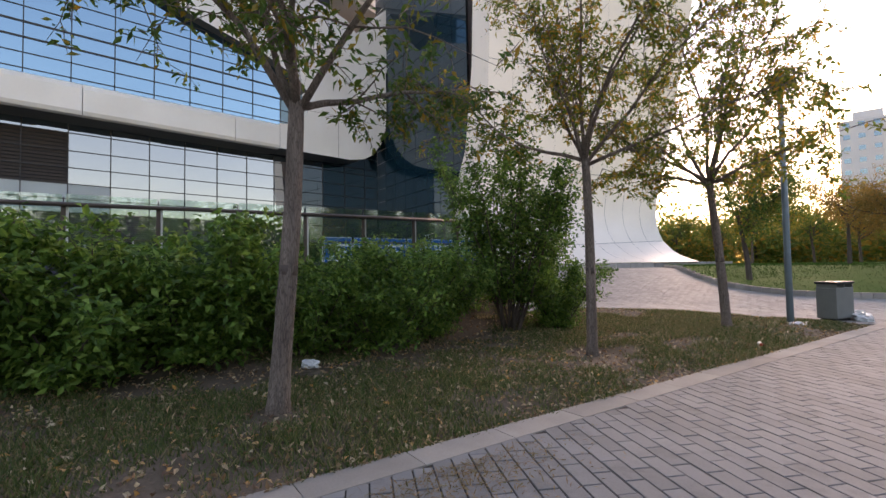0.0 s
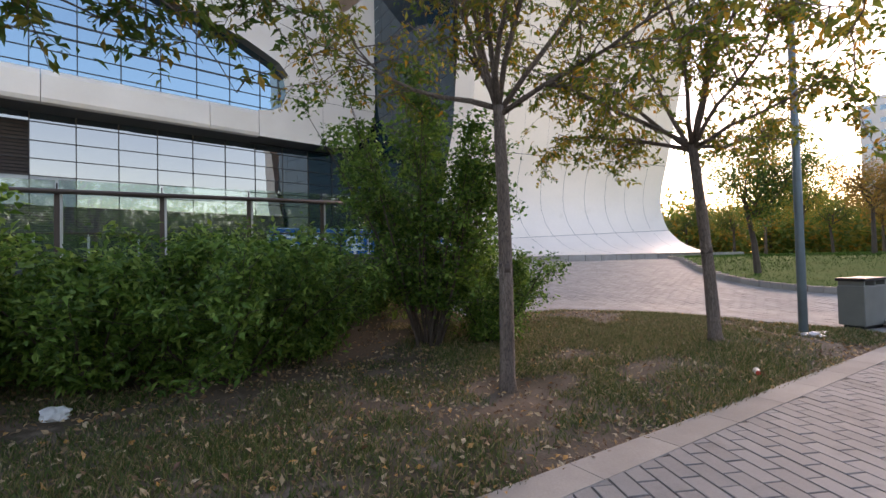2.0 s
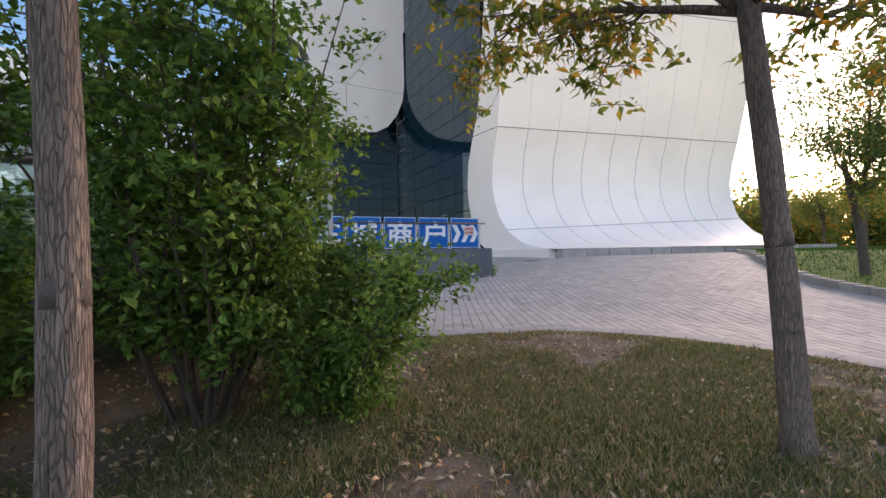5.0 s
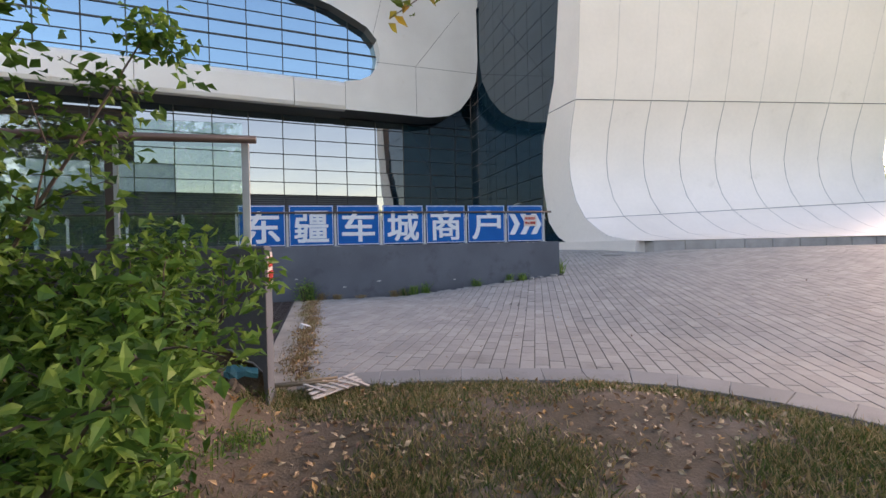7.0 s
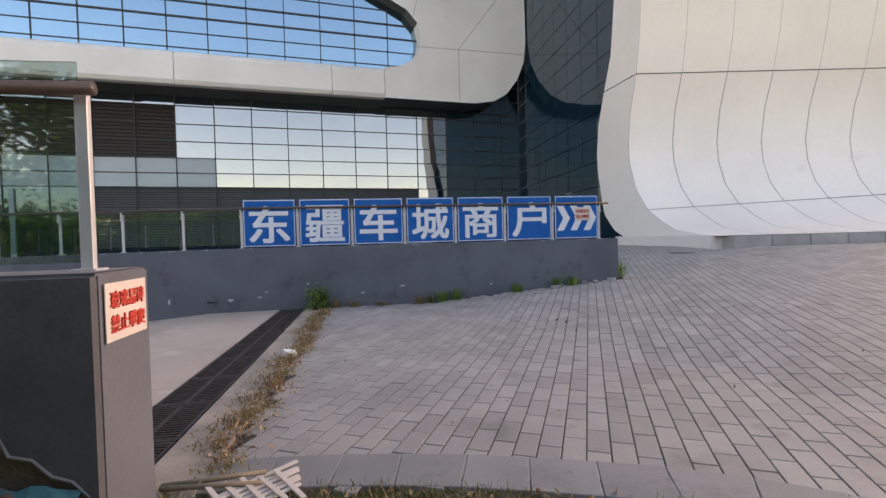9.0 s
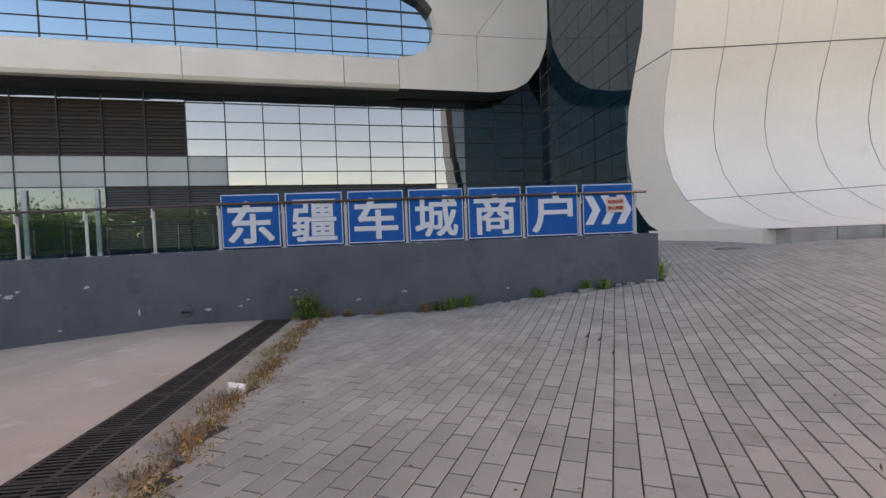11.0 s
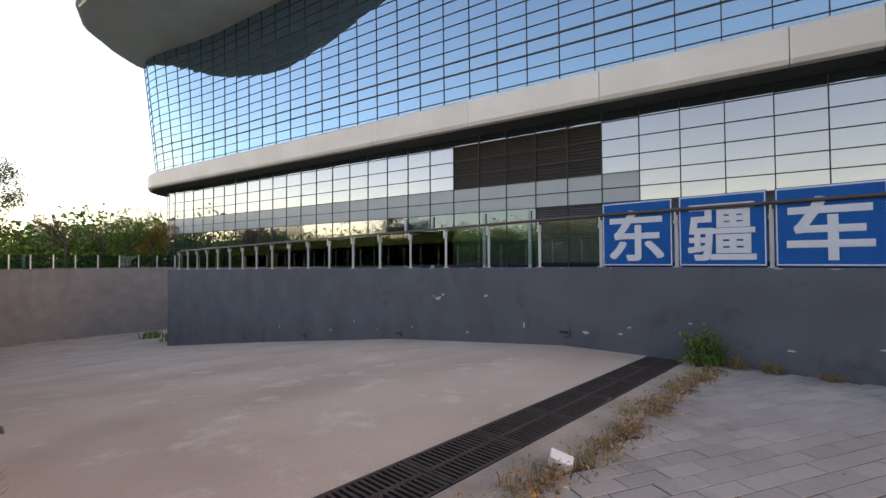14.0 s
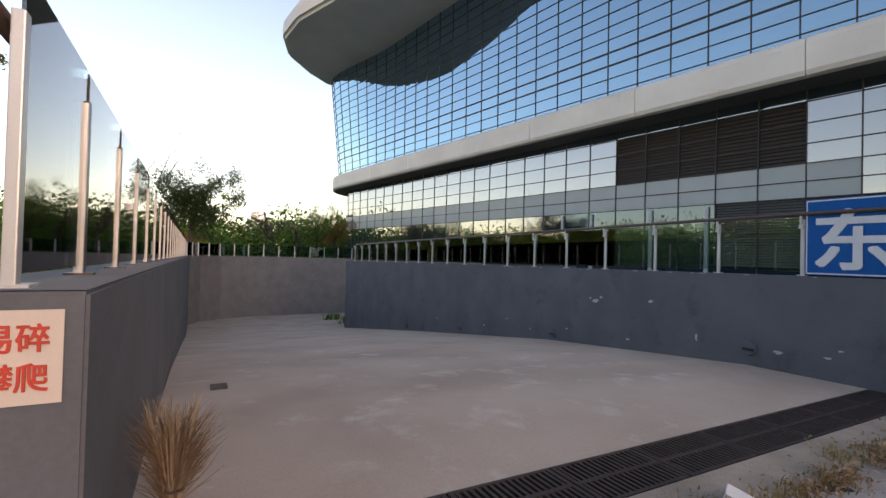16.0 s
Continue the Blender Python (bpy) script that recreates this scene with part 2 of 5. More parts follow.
M_LEAF_DARK = leaf_material("dark_leaf", [(0.0, (0.02, 0.045, 0.012)), (1.0, (0.06, 0.095, 0.025))], 0.15)
M_LEAF_GOLD = leaf_material("golden_leaf", [(0.0, (0.12, 0.11, 0.03)), (0.5, (0.26, 0.17, 0.04)), (1.0, (0.38, 0.19, 0.04))], 0.4)
M_LEAF_DEAD = leaf_material("fallen_leaf", [(0.0, (0.14, 0.075, 0.045)), (0.45, (0.30, 0.18, 0.09)), (0.8, (0.50, 0.39, 0.25)), (1.0, (0.55, 0.26, 0.06))], 0.1)
M_GRASS = leaf_material("grass_blade", [(0.0, (0.04, 0.08, 0.015)), (0.55, (0.085, 0.13, 0.03)), (0.8, (0.20, 0.175, 0.07)), (1.0, (0.36, 0.27, 0.155))], 0.3, 0.3)
M_STRAW = leaf_material("straw_grass", [(0.0, (0.18, 0.19, 0.06)), (0.5, (0.32, 0.25, 0.12)), (1.0, (0.52, 0.40, 0.24))], 0.3, 0.3)
M_LAWN_GREEN = leaf_material("green_grass_blade", [(0.0, (0.03, 0.08, 0.012)), (1.0, (0.06, 0.13, 0.022))], 0.2, 0.12)
M_DRY = leaf_material("dry_weed", [(0.0, (0.22, 0.13, 0.06)), (0.6, (0.33, 0.22, 0.11)), (1.0, (0.16, 0.15, 0.05))], 0.2)
M_TWIGS_PALE = material("broom_twig", (0.29, 0.215, 0.14), 0.9, vary=0.25, island=True)
M_BRISTLE = material("broom_bristle", (0.17, 0.115, 0.07), 0.9, vary=0.3, island=True)
M_PLASTIC = material("white_plastic", (0.75, 0.75, 0.74), 0.4, vary=0.08, bump=0.05)
M_TEAL = material("teal_sheet", (0.09, 0.36, 0.42), 0.6, vary=0.3, scale=10)
M_POLE = material("painted_pole", (0.20, 0.27, 0.31), 0.45, metal=0.2, vary=0.12)
M_BIN = material("bin_metal", (0.19, 0.195, 0.18), 0.5, metal=0.2, vary=0.1)
M_BLACK = material("black_plastic", (0.015, 0.015, 0.016), 0.5, vary=0.2)
M_STONE = material("base_slab_stone", (0.42, 0.39, 0.36), 0.8, vary=0.25, scale=1.5, fine=40, random_ob=True)
M_TOWER = material("tower_render", (0.52, 0.52, 0.53), 0.8, vary=0.05, scale=0.1, bump=0.0)


# ---- helpers ----
def link_bm(name, bm, mat, smooth=False):
    me = bpy.data.meshes.new(name)
    bm.to_mesh(me)
    bm.free()
    for mm in (mat if isinstance(mat, (list, tuple)) else [mat]):
        me.materials.append(mm)
    if smooth:
        for f in me.polygons:
            f.use_smooth = True
    return me


def part(name, bm, mat, parent=None, label="", smooth=False):
    ob = new(name, link_bm(name, bm, mat, smooth))
    if parent:
        ob.parent = parent
    if label:
        ob["label"] = label
    return ob


def mesh_part(name, me, parent, m=None):
    ob = new(name, me)
    ob.parent = parent
    if m is not None:
        ob.matrix_basis = m
    return ob


def thing(name, label, category, at=(0, 0, 0), rz=0.0, group="", kind=""):
    ob = new(name)
    ob.empty_display_size = 0.2
    ob.matrix_basis = pose(*at, 0, 0, rz)
    return tagged(ob, label, category, group, kind)


def structure(ob, label, category):
    return tagged(ob, label, category, kind="structure")


def box(bm, x0, x1, y0, y1, z0, z1, bevel=0.0, m=None):
    vs = [bm.verts.new((x, y, z)) for z in (z0, z1) for y in (y0, y1) for x in (x0, x1)]
    fs = [bm.faces.new([vs[i] for i in q]) for q in ((0, 2, 3, 1), (4, 5, 7, 6), (0, 1, 5, 4), (2, 6, 7, 3), (0, 4, 6, 2), (1, 3, 7, 5))]
    if bevel:
        es = list({e for f in fs for e in f.edges})
        r = bmesh.ops.bevel(bm, geom=es, offset=bevel, segments=2, affect="EDGES", profile=0.6)
        vs = list({v for f in r["faces"] for v in f.verts} | {v for v in vs if v.is_valid})
    if m is not None:
        bmesh.ops.transform(bm, matrix=m, verts=[v for v in vs if v.is_valid])
    return bm


def boxes(*args, bevel=0.0):
    bm = bmesh.new()
    for a in args:
        box(bm, *a, bevel=bevel)
    return bm


def tube(bm, pts, radii, sides=8, cap=True):
    """A tapered tube along points."""
    rings = []
    n = len(pts)
    pts = [Vector(p) for p in pts]
    side = None
    for i, p in enumerate(pts):
        d = (pts[min(i + 1, n - 1)] - pts[max(i - 1, 0)]).normalized()
        if side is None:
            side = d.orthogonal().normalized()
        side = (side - d * side.dot(d)).normalized()
        other = d.cross(side)
        r = radii[i] if isinstance(radii, (list, tuple)) else radii
        rings.append([bm.verts.new(p + r * (math.cos(a) * side + math.sin(a) * other))
                      for a in [2 * math.pi * k / sides for k in range(sides)]])
    for a, b in zip(rings, rings[1:]):
        for k in range(sides):
            bm.faces.new((a[k], a[(k + 1) % sides], b[(k + 1) % sides], b[k]))
    if cap:
        bm.faces.new(rings[0][::-1])
        bm.faces.new(rings[-1])
    return bm


def prism(bm, poly, y0, y1):
    """A polygon of (x, z) pushed from y0 to y1."""
    a = [bm.verts.new((x, y0, z)) for x, z in poly]
    b = [bm.verts.new((x, y1, z)) for x, z in poly]
    n = len(poly)
    for i, j, k in tessellate_polygon([[Vector((x, z, 0)) for x, z in poly]]):
        bm.faces.new((a[i], a[j], a[k]))
        bm.faces.new((b[k], b[j], b[i]))
    for i in range(n):
        bm.faces.new((a[(i + 1) % n], a[i], b[i], b[(i + 1) % n]))
    bmesh.ops.recalc_face_normals(bm, faces=bm.faces)
    return bm


def raw_mesh(name, verts, faces, mat):
    me = bpy.data.meshes.new(name)
    me.from_pydata(verts, [], faces)
    me.materials.append(mat)
    return me


def lerp_table(table, v):
    xs, ys = zip(*table)
    return float(np.interp(v, xs, ys))


def smooth(v):
    v = min(1.0, max(0.0, v))
    return v * v * (3 - 2 * v)


# ---- ground ----
def ground_z(x, y):
    """The forecourt rises gently towards the tall curved wall."""
    s = (x - 4.0) + 0.4 * min(y, 6.0)
    return -0.38 + 0.95 * min(1.0, max(0.0, s / 12.0)) - 0.09 * smooth((-y - 7.0) / 5.0)


RAMP_X0, RAMP_Y0, RAMP_Y1 = 0.78, -7.8, 0.0      # ramp mouth and its two sides
PIT_X = 1.34                                     # the drain channel lies between the ramp and this edge


def in_pit(x, y):
    return (-40 < x < PIT_X and RAMP_Y0 < y < RAMP_Y1) or (-40 < x < -22.2 and RAMP_Y1 - 0.1 < y < 14.0)


def grid_lines(fine, far):
    return sorted(set([-v for v in far] + fine + far))


def build_ground():
    gx = [-1800, -900, -400, -200, -100, -60, -40, -34, -28, -22.2, -18, -14, -10, -6, -3, -1] + [PIT_X] + \
         [2 + k for k in range(0, 22)] + [26, 30, 40, 60, 100, 200, 400, 900, 1800]
    gy = [-1800, -900, -400, -200, -100, -60, -40, -30, -24, -20, -18, -17, -16, -15, -14, -13, -12, -11, -10, -9, RAMP_Y0, -7, -6, -5,
          -4, -3, -2, -1, RAMP_Y1, 1, 2, 3, 4, 5, 6, 8, 10, 14.0, 20, 30, 60, 100, 200, 400, 900, 1800]
    bm = bmesh.new()
    vs = {}

    def vert(i, j):
        if (i, j) not in vs:
            vs[i, j] = bm.verts.new((gx[i], gy[j], ground_z(gx[i], gy[j]) - 0.09))
        return vs[i, j]
    for i in range(len(gx) - 1):
        for j in range(len(gy) - 1):
            if not in_pit((gx[i] + gx[i + 1]) / 2, (gy[j] + gy[j + 1]) / 2):
                bm.faces.new((vert(i, j), vert(i + 1, j), vert(i + 1, j + 1), vert(i, j + 1)))
    return structure(part("ground", bm, M_GROUND), "bare grey-brown earth and paving sheet to the horizon", "ground")


build_ground()

# lawn outline towards the forecourt, from the ramp wall round to the footpath kerb
LAWN_EDGE = [(1.75, -7.72), (2.3, -7.74), (3.2, -7.9), (4.0, -8.15), (4.7, -8.4), (5.25, -8.75), (5.7, -9.25), (6.05, -9.9), (6.3, -10.7),
             (6.42, -11.5), (6.45, -12.3), (6.38, -13.1), (6.2, -13.95)]
KERB_Y0, KERB_Y1 = -13.93, -14.2


def lawn_limit(y):
    return float(np.interp(-y, [-p[1] for p in LAWN_EDGE], [p[0] for p in LAWN_EDGE]))


def lawn_z(x, y):
    edge = min((-y - 7.9) / 1.0, (y - KERB_Y0) / 0.8, (lawn_limit(y) - x) / 0.8)
    mound = 0.64 * smooth((y + 10.6) / 2.3) * smooth((1.8 - x) / 1.15)      # earth banked against the ramp wall
    sag = 0.08 * smooth(1.0 - math.hypot(x + 0.4, y + 12.5) / 1.8) - 0.09 * smooth(1.0 - math.hypot(x - 3.6, y + 12.2) / 2.2)
    return ground_z(x, y) - sag - 0.02 + mound + 0.07 * smooth(edge) + 0.03 * noise.noise((x * 0.7, y * 0.7, 3.0))


def build_lawn():
    bm = bmesh.new()
    for ya, yb, left, n in ((KERB_Y0, -8.305, -30.0, 48), (-8.305, -7.75, 1.58, 5)):
        rows = []
        for k in range(n + 1):
            y = ya + (yb - ya) * k / n
            r = lawn_limit(y)
            xs = [left + (r - left) * (m / 90) ** 0.6 for m in range(91)]
            rows.append([bm.verts.new((x, y, lawn_z(x, y))) for x in xs])
        for a, b in zip(rows, rows[1:]):
            for m in range(90):
                bm.faces.new((a[m], a[m + 1], b[m + 1], b[m]))
    bmesh.ops.remove_doubles(bm, verts=bm.verts, dist=0.002)
    return structure(part("lawn", bm, M_SOIL, smooth=True), "worn lawn of bare brown soil and thin grass", "lawn")


build_lawn()


# ---- ramp ----
RAMP_FLOOR = [(-40, -4.2), (-34, -3.7), (-28, -3.35), (-22.2, -3.0), (-13.8, -1.87), (-9.5, -1.32), (-5.2, -0.78), (-0.7, -0.40), (0.78, -0.388)]


def ramp_z(x):
    return lerp_table(RAMP_FLOOR, x)


def build_ramp():
    bm = bmesh.new()
    xs = [-40, -37, -34, -31, -28, -25, -22.2, -18, -13.8, -9.5, -7, -5.2, -3, -0.7, RAMP_X0]
    ys = [RAMP_Y0 - 0.05, -6, -4, -2, 0.05, 4, 8, 14]
    for i in range(len(xs) - 1):
        for j in range(len(ys) - 1):
            if ys[j] >= 0 and xs[i] >= -22.3:
                continue
            q = [(xs[i], ys[j]), (xs[i + 1], ys[j]), (xs[i + 1], ys[j + 1]), (xs[i], ys[j + 1])]
            bm.faces.new([bm.verts.new((x, y, ramp_z(x))) for x, y in q])
    bmesh.ops.remove_doubles(bm, verts=bm.verts, dist=0.001)
    return structure(part("ramp", bm, M_RAMP, smooth=True), "beige stained concrete vehicle ramp sinking below ground", "ramp")


build_ramp()


def wall_top(x):
    return lerp_table([(-22.3, 0.76), (-3.0, 0.97), (0, 1.0), (9, 1.0)], x)


def strip_wall(bm, pts, thick, top, bottom, left=True):
    """A wall along plan points, top and bottom given by functions of x, y."""
    n = len(pts)
    cols = []
    for i, (x, y) in enumerate(pts):
        a, b = Vector(pts[max(i - 1, 0)]), Vector(pts[min(i + 1, n - 1)])
        d = (b - a).normalized()
        nx, ny = (-d.y * thick, d.x * thick) if left else (d.y * thick, -d.x * thick)
        cols.append([bm.verts.new((x, y, bottom(x, y))), bm.verts.new((x, y, top(x, y))),
                     bm.verts.new((x + nx, y + ny, top(x, y))), bm.verts.new((x + nx, y + ny, bottom(x, y)))])
    for a, b in zip(cols, cols[1:]):
        for k in range(4):
            bm.faces.new((a[k], a[(k + 1) % 4], b[(k + 1) % 4], b[k]))
    bm.faces.new(cols[0])
    bm.faces.new(cols[-1][::-1])
    bmesh.ops.recalc_face_normals(bm, faces=bm.faces)
    es = [e for e in bm.edges if len(e.link_faces) == 2 and e.calc_face_angle(0) > 1.2]
    bmesh.ops.bevel(bm, geom=es, offset=0.012, segments=2, affect="EDGES")
    return bm


sign_wall = part("wall_sign", strip_wall(bmesh.new(), [(x, 0.0) for x in (8.85, 7, 5, 3, 1, -1, -4, -8, -12, -16, -20, -22.3)], 0.3,
                                         lambda x, y: wall_top(x), lambda x, y: min(ground_z(x, y), ramp_z(min(x, 1))) - 0.4, left=False), M_WALL)
structure(sign_wall, "dark grey painted concrete ramp wall with chipped paint", "wall")
near_wall = part("wall_near", strip_wall(bmesh.new(), [(x, -7.81) for x in (1.57, 0, -3, -6, -10, -14, -18, -22, -26, -28.5)], 0.5,
                                         lambda x, y: lerp_table([(-28.5, 0.78), (-3, 0.97), (1.7, 1.0)], x), lambda x, y: -4.6 if x < -4 else -1.6), M_WALL)
# paler grey strip just above the wall's top face
top_bm = bmesh.new()
prev = None
for x in (1.56, -3, -10, -20, -28.4):
    z = lerp_table([(-28.5, 0.78), (-3, 0.97), (1.7, 1.0)], x) + 0.004
    cur = [top_bm.verts.new((x, -8.3, z)), top_bm.verts.new((x, -7.82, z))]
    if prev:
        top_bm.faces.new((prev[0], prev[1], cur[1], cur[0]))
    prev = cur
part("top_strip", top_bm, M_WALL_END, near_wall, "pale grey top of the wall")
structure(near_wall, "dark grey painted concrete ramp wall under a glass railing", "wall")
FAR_ARC = [(-28.5, -7.8), (-30.6, -7.2), (-32.4, -5.9), (-33.6, -4.0), (-34.2, -1.8), (-34.4, 0.6), (-34.3, 4), (-33.6, 8), (-32.0, 12), (-30, 14)]
far_wall = part("wall_far", strip_wall(bmesh.new(), FAR_ARC, 0.4, lambda x, y: 0.76, lambda x, y: -4.6, left=True), M_WALL_END)
structure(far_wall, "curved pale grey concrete retaining wall at the ramp's turn", "wall")
inner_wall = part("wall_inner", strip_wall(bmesh.new(), [(-22.3, 0.3), (-22.0, 3), (-21, 7), (-19, 14)], 0.3, lambda x, y: 0.74, lambda x, y: -4.6, left=False), M_WALL)
structure(inner_wall, "dark grey concrete wall inside the ramp's turn", "wall")


# ---- railing on the sign wall ----
def railing_post(parent, x, y, z, h=0.80, mat=None):
    bm = boxes((x - 0.026, x + 0.026, y - 0.012, y + 0.012, z, z + h), bevel=0.004)
    box(bm, x - 0.05, x + 0.05, y - 0.05, y + 0.05, z, z + 0.012)
    box(bm, x - 0.03, x + 0.03, y - 0.06, y + 0.012, z + h - 0.13, z + h - 0.085)
    box(bm, x - 0.012, x + 0.012, y - 0.07, y - 0.045, z + h - 0.1, z + h + 0.06)
    return part("post", bm, mat or M_POST, parent)


rail_thing = thing("railing", "bronze handrail on pale metal posts with glass panes", "railing")
POST_X = [8.4 - 1.2 * k for k in range(8)] + [-1.2 * k for k in range(1, 4)] + [-3.6 - 1.16 * k for k in range(1, 16)]
for px in POST_X:
    railing_post(rail_thing, px, 0.10, wall_top(px))
part("handrail", tube(bmesh.new(), [(x, 0.04, wall_top(x) + 0.875) for x in (8.62, 6, 3, 0, -4, -8, -12, -16, -20.6)], 0.028, 10), M_RAIL, rail_thing, "brown metal handrail", True)
for a, b in zip(POST_X[7:], POST_X[8:]):
    z = wall_top((a + b) / 2)
    g = part("pane", boxes((b + 0.04, a - 0.04, 0.10, 0.112, z + 0.06, z + 0.84)), M_BALUSTER_GLASS, rail_thing)


# ---- sign panels ----
def text_mesh(name, body, size, mat, extrude=0.004):
    cu = bpy.data.curves.new(name, "FONT")
    cu.body, cu.size, cu.extrude = body, size, extrude
    cu.align_x, cu.align_y = "CENTER", "CENTER"
    ob = bpy.data.objects.new(name, cu)
    scene.collection.objects.link(ob)
    dg = bpy.context.evaluated_depsgraph_get()
    me = bpy.data.meshes.new_from_object(ob.evaluated_get(dg))
    bpy.data.objects.remove(ob)
    me.materials.clear()
    me.materials.append(mat)
    xs = [v.co.x for v in me.vertices]
    ys = [v.co.y for v in me.vertices]
    if xs:
        cx, cy = (min(xs) + max(xs)) / 2, (min(ys) + max(ys)) / 2
        for v in me.vertices:
            v.co.x -= cx
            v.co.y -= cy
    return me


def fit_text(me, w, h):
    xs = [v.co.x for v in me.vertices]
    ys = [v.co.y for v in me.vertices]
    if xs:
        sx, sy = w / (max(xs) - min(xs)), h / (max(ys) - min(ys))
        for v in me.vertices:
            v.co.x *= sx
            v.co.y *= sy
    return me


def bolden(me, d):
    """Heavier strokes: the same shape laid over itself, shifted a little each way."""
    bm = bmesh.new()
    for k, (dx, dy) in enumerate(((0, 0), (-d, -d), (d, -d), (-d, d), (d, d), (-d, 0), (d, 0))):
        n = len(bm.verts)
        bm.from_mesh(me)
        bm.verts.ensure_lookup_table()
        bmesh.ops.translate(bm, verts=bm.verts[n:], vec=(dx, dy, 0.0006 * k))
    bm.to_mesh(me)
    bm.free()
    return me


SIGN = "东疆车城商户"
for k in range(7):
    x0 = 1.2 * k + 0.045
    w, h = 1.11, 1.045
    z0 = 1.02
    s = thing("sign_panel", ("blue sign panel with large white character " + SIGN[k]) if k < 6 else "blue sign panel with three white chevron arrows",
              "sign", (x0 + w / 2, 0.075, z0), group="sign panels on the ramp railing")
    board = part("board", boxes((-w / 2, w / 2, -0.012, 0.0, 0, h), bevel=0.004), M_BLUE, s)
    b = 0.022
    part("border", boxes((-w / 2 + 0.012, w / 2 - 0.012, -0.0165, -0.012, h - 0.03, h - 0.012), (-w / 2 + 0.012, w / 2 - 0.012, -0.0165, -0.012, 0.012, 0.028),
                         (-w / 2 + 0.012, -w / 2 + 0.026, -0.0165, -0.012, 0.03, h - 0.032), (w / 2 - 0.026, w / 2 - 0.012, -0.0165, -0.012, 0.03, h - 0.032)),
         M_SIGN_WHITE, board, "thin white border")
    if k < 6:
        me = bolden(fit_text(text_mesh("character", SIGN[k], 0.9, M_SIGN_WHITE), 0.83, 0.79), 0.016)
        mesh_part("character", me, board, pose(0, -0.018, h * 0.47, 90, 0, 0))
    else:
        for j in range(3):
            bm = bmesh.new()
            cx = -0.5 + 0.34 * j
            poly = [(cx, 0.20), (cx + 0.17, 0.20), (cx + 0.33, 0.5), (cx + 0.17, 0.80), (cx, 0.80), (cx + 0.16, 0.5)]
            part("arrow", prism(bm, [(px, pz) for px, pz in poly], -0.02, -0.0125), M_SIGN_WHITE, board)

notice = thing("warning_notice", "small white notice with red warning characters", "notice", (7.95, 0.045, 1.62))
sheet = part("sheet", boxes((-0.2, 0.2, -0.004, 0.004, -0.16, 0.16), bevel=0.002), M_PAPER, notice)
for row, body in ((0.065, "玻璃易碎"), (-0.065, "禁止攀爬")):
    mesh_part("inscription", bolden(fit_text(text_mesh("inscription", body, 0.09, M_RED, 0.002), 0.33, 0.085), 0.0015), sheet, pose(0, -0.007, row, 90, 0, 0))

# notice on the end of the near wall
notice2 = thing("warning_notice", "cream notice board with red warning characters on concrete", "notice", (1.577, -8.07, 0.80))
sheet = part("sheet", boxes((0.0, 0.006, -0.2, 0.2, -0.145, 0.145), bevel=0.002), M_PAPER, notice2)
for row, body in ((0.06, "玻璃易碎"), (-0.06, "禁止攀爬")):
    mesh_part("inscription", bolden(fit_text(text_mesh("inscription", body, 0.09, M_RED, 0.002), 0.33, 0.085), 0.0015), sheet,
              Matrix.Translation((0.009, 0, row)) @ pose(0, 0, 0, 90, 0, 90))

# tall glass railing on the near wall
rail2 = thing("glass_railing", "tall frameless glass railing on bronze posts with brown handrail", "railing")
R2X = [1.40, 0.36] + [0.36 - 1.2 * k for k in range(1, 24)]
for i, px in enumerate(R2X):
    z = lerp_table([(-28.5, 0.78), (-3, 0.97), (1.7, 1.0)], px)
    bm = boxes((px - 0.03, px + 0.03, -8.07, -8.03, z, z + 0.92), bevel=0.005)
    box(bm, px - 0.06, px + 0.06, -8.11, -7.99, z, z + 0.015)
    part("post", bm, M_POST if i == 0 else M_RAIL, rail2)
    if i:
        part("cover", boxes((px + 0.032, px + 0.06, -8.07, -8.03, z + 0.015, z + 0.9)), M_POST, rail2, "pale metal cover strip")
        part("fin", boxes((px - 0.008, px + 0.008, -8.062, -8.038, z + 0.92, z + 1.04)), M_BLACK, rail2)
for a, b in zip(R2X, R2X[1:]):
    z = lerp_table([(-28.5, 0.78), (-3, 0.97), (1.7, 1.0)], (a + b) / 2)
    part("pane", boxes((b + 0.02, a - 0.02, -8.056, -8.044, z + 0.05, z + 1.08)), M_BALUSTER_GLASS, rail2)
part("handrail", tube(bmesh.new(), [(x, -8.13, lerp_table([(-28.5, 0.78), (-3, 0.97), (1.7, 1.0)], x) + 0.92) for x in (1.5, -3, -10, -20, -27)], 0.035, 10), M_RAIL, rail2, "", True)

# posts on the far curved wall
rail3 = thing("far_railing", "pale posts with glass along the curved ramp wall", "railing")
arc = [Vector((x, y)) for x, y in FAR_ARC]
for a, b in zip(arc, arc[1:]):
    steps = max(1, round((b - a).length / 1.2))
    d = (b - a) / steps
    off = Vector((-d.y, d.x)).normalized() * 0.2
    for k in range(steps):
        p = a + d * k + off
        part("post", boxes((p.x - 0.03, p.x + 0.03, p.y - 0.03, p.y + 0.03, 0.76, 1.62)), M_POST, rail3)
        q = p + d
        bm = bmesh.new()
        ang = math.degrees(math.atan2(d.y, d.x))
        box(bm, 0.04, d.length - 0.04, -0.006, 0.006, 0.82, 1.6, m=pose(p.x, p.y, 0, 0, 0, ang))
        part("pane", bm, M_BALUSTER_GLASS, rail3)


# ---- the big building ----
FACADE = Matrix.Translation((0, 20.2, 0)) @ pose(0, 0, 0, 0, 0, 9.0)
U_END, R_END = -63.5, 9.5


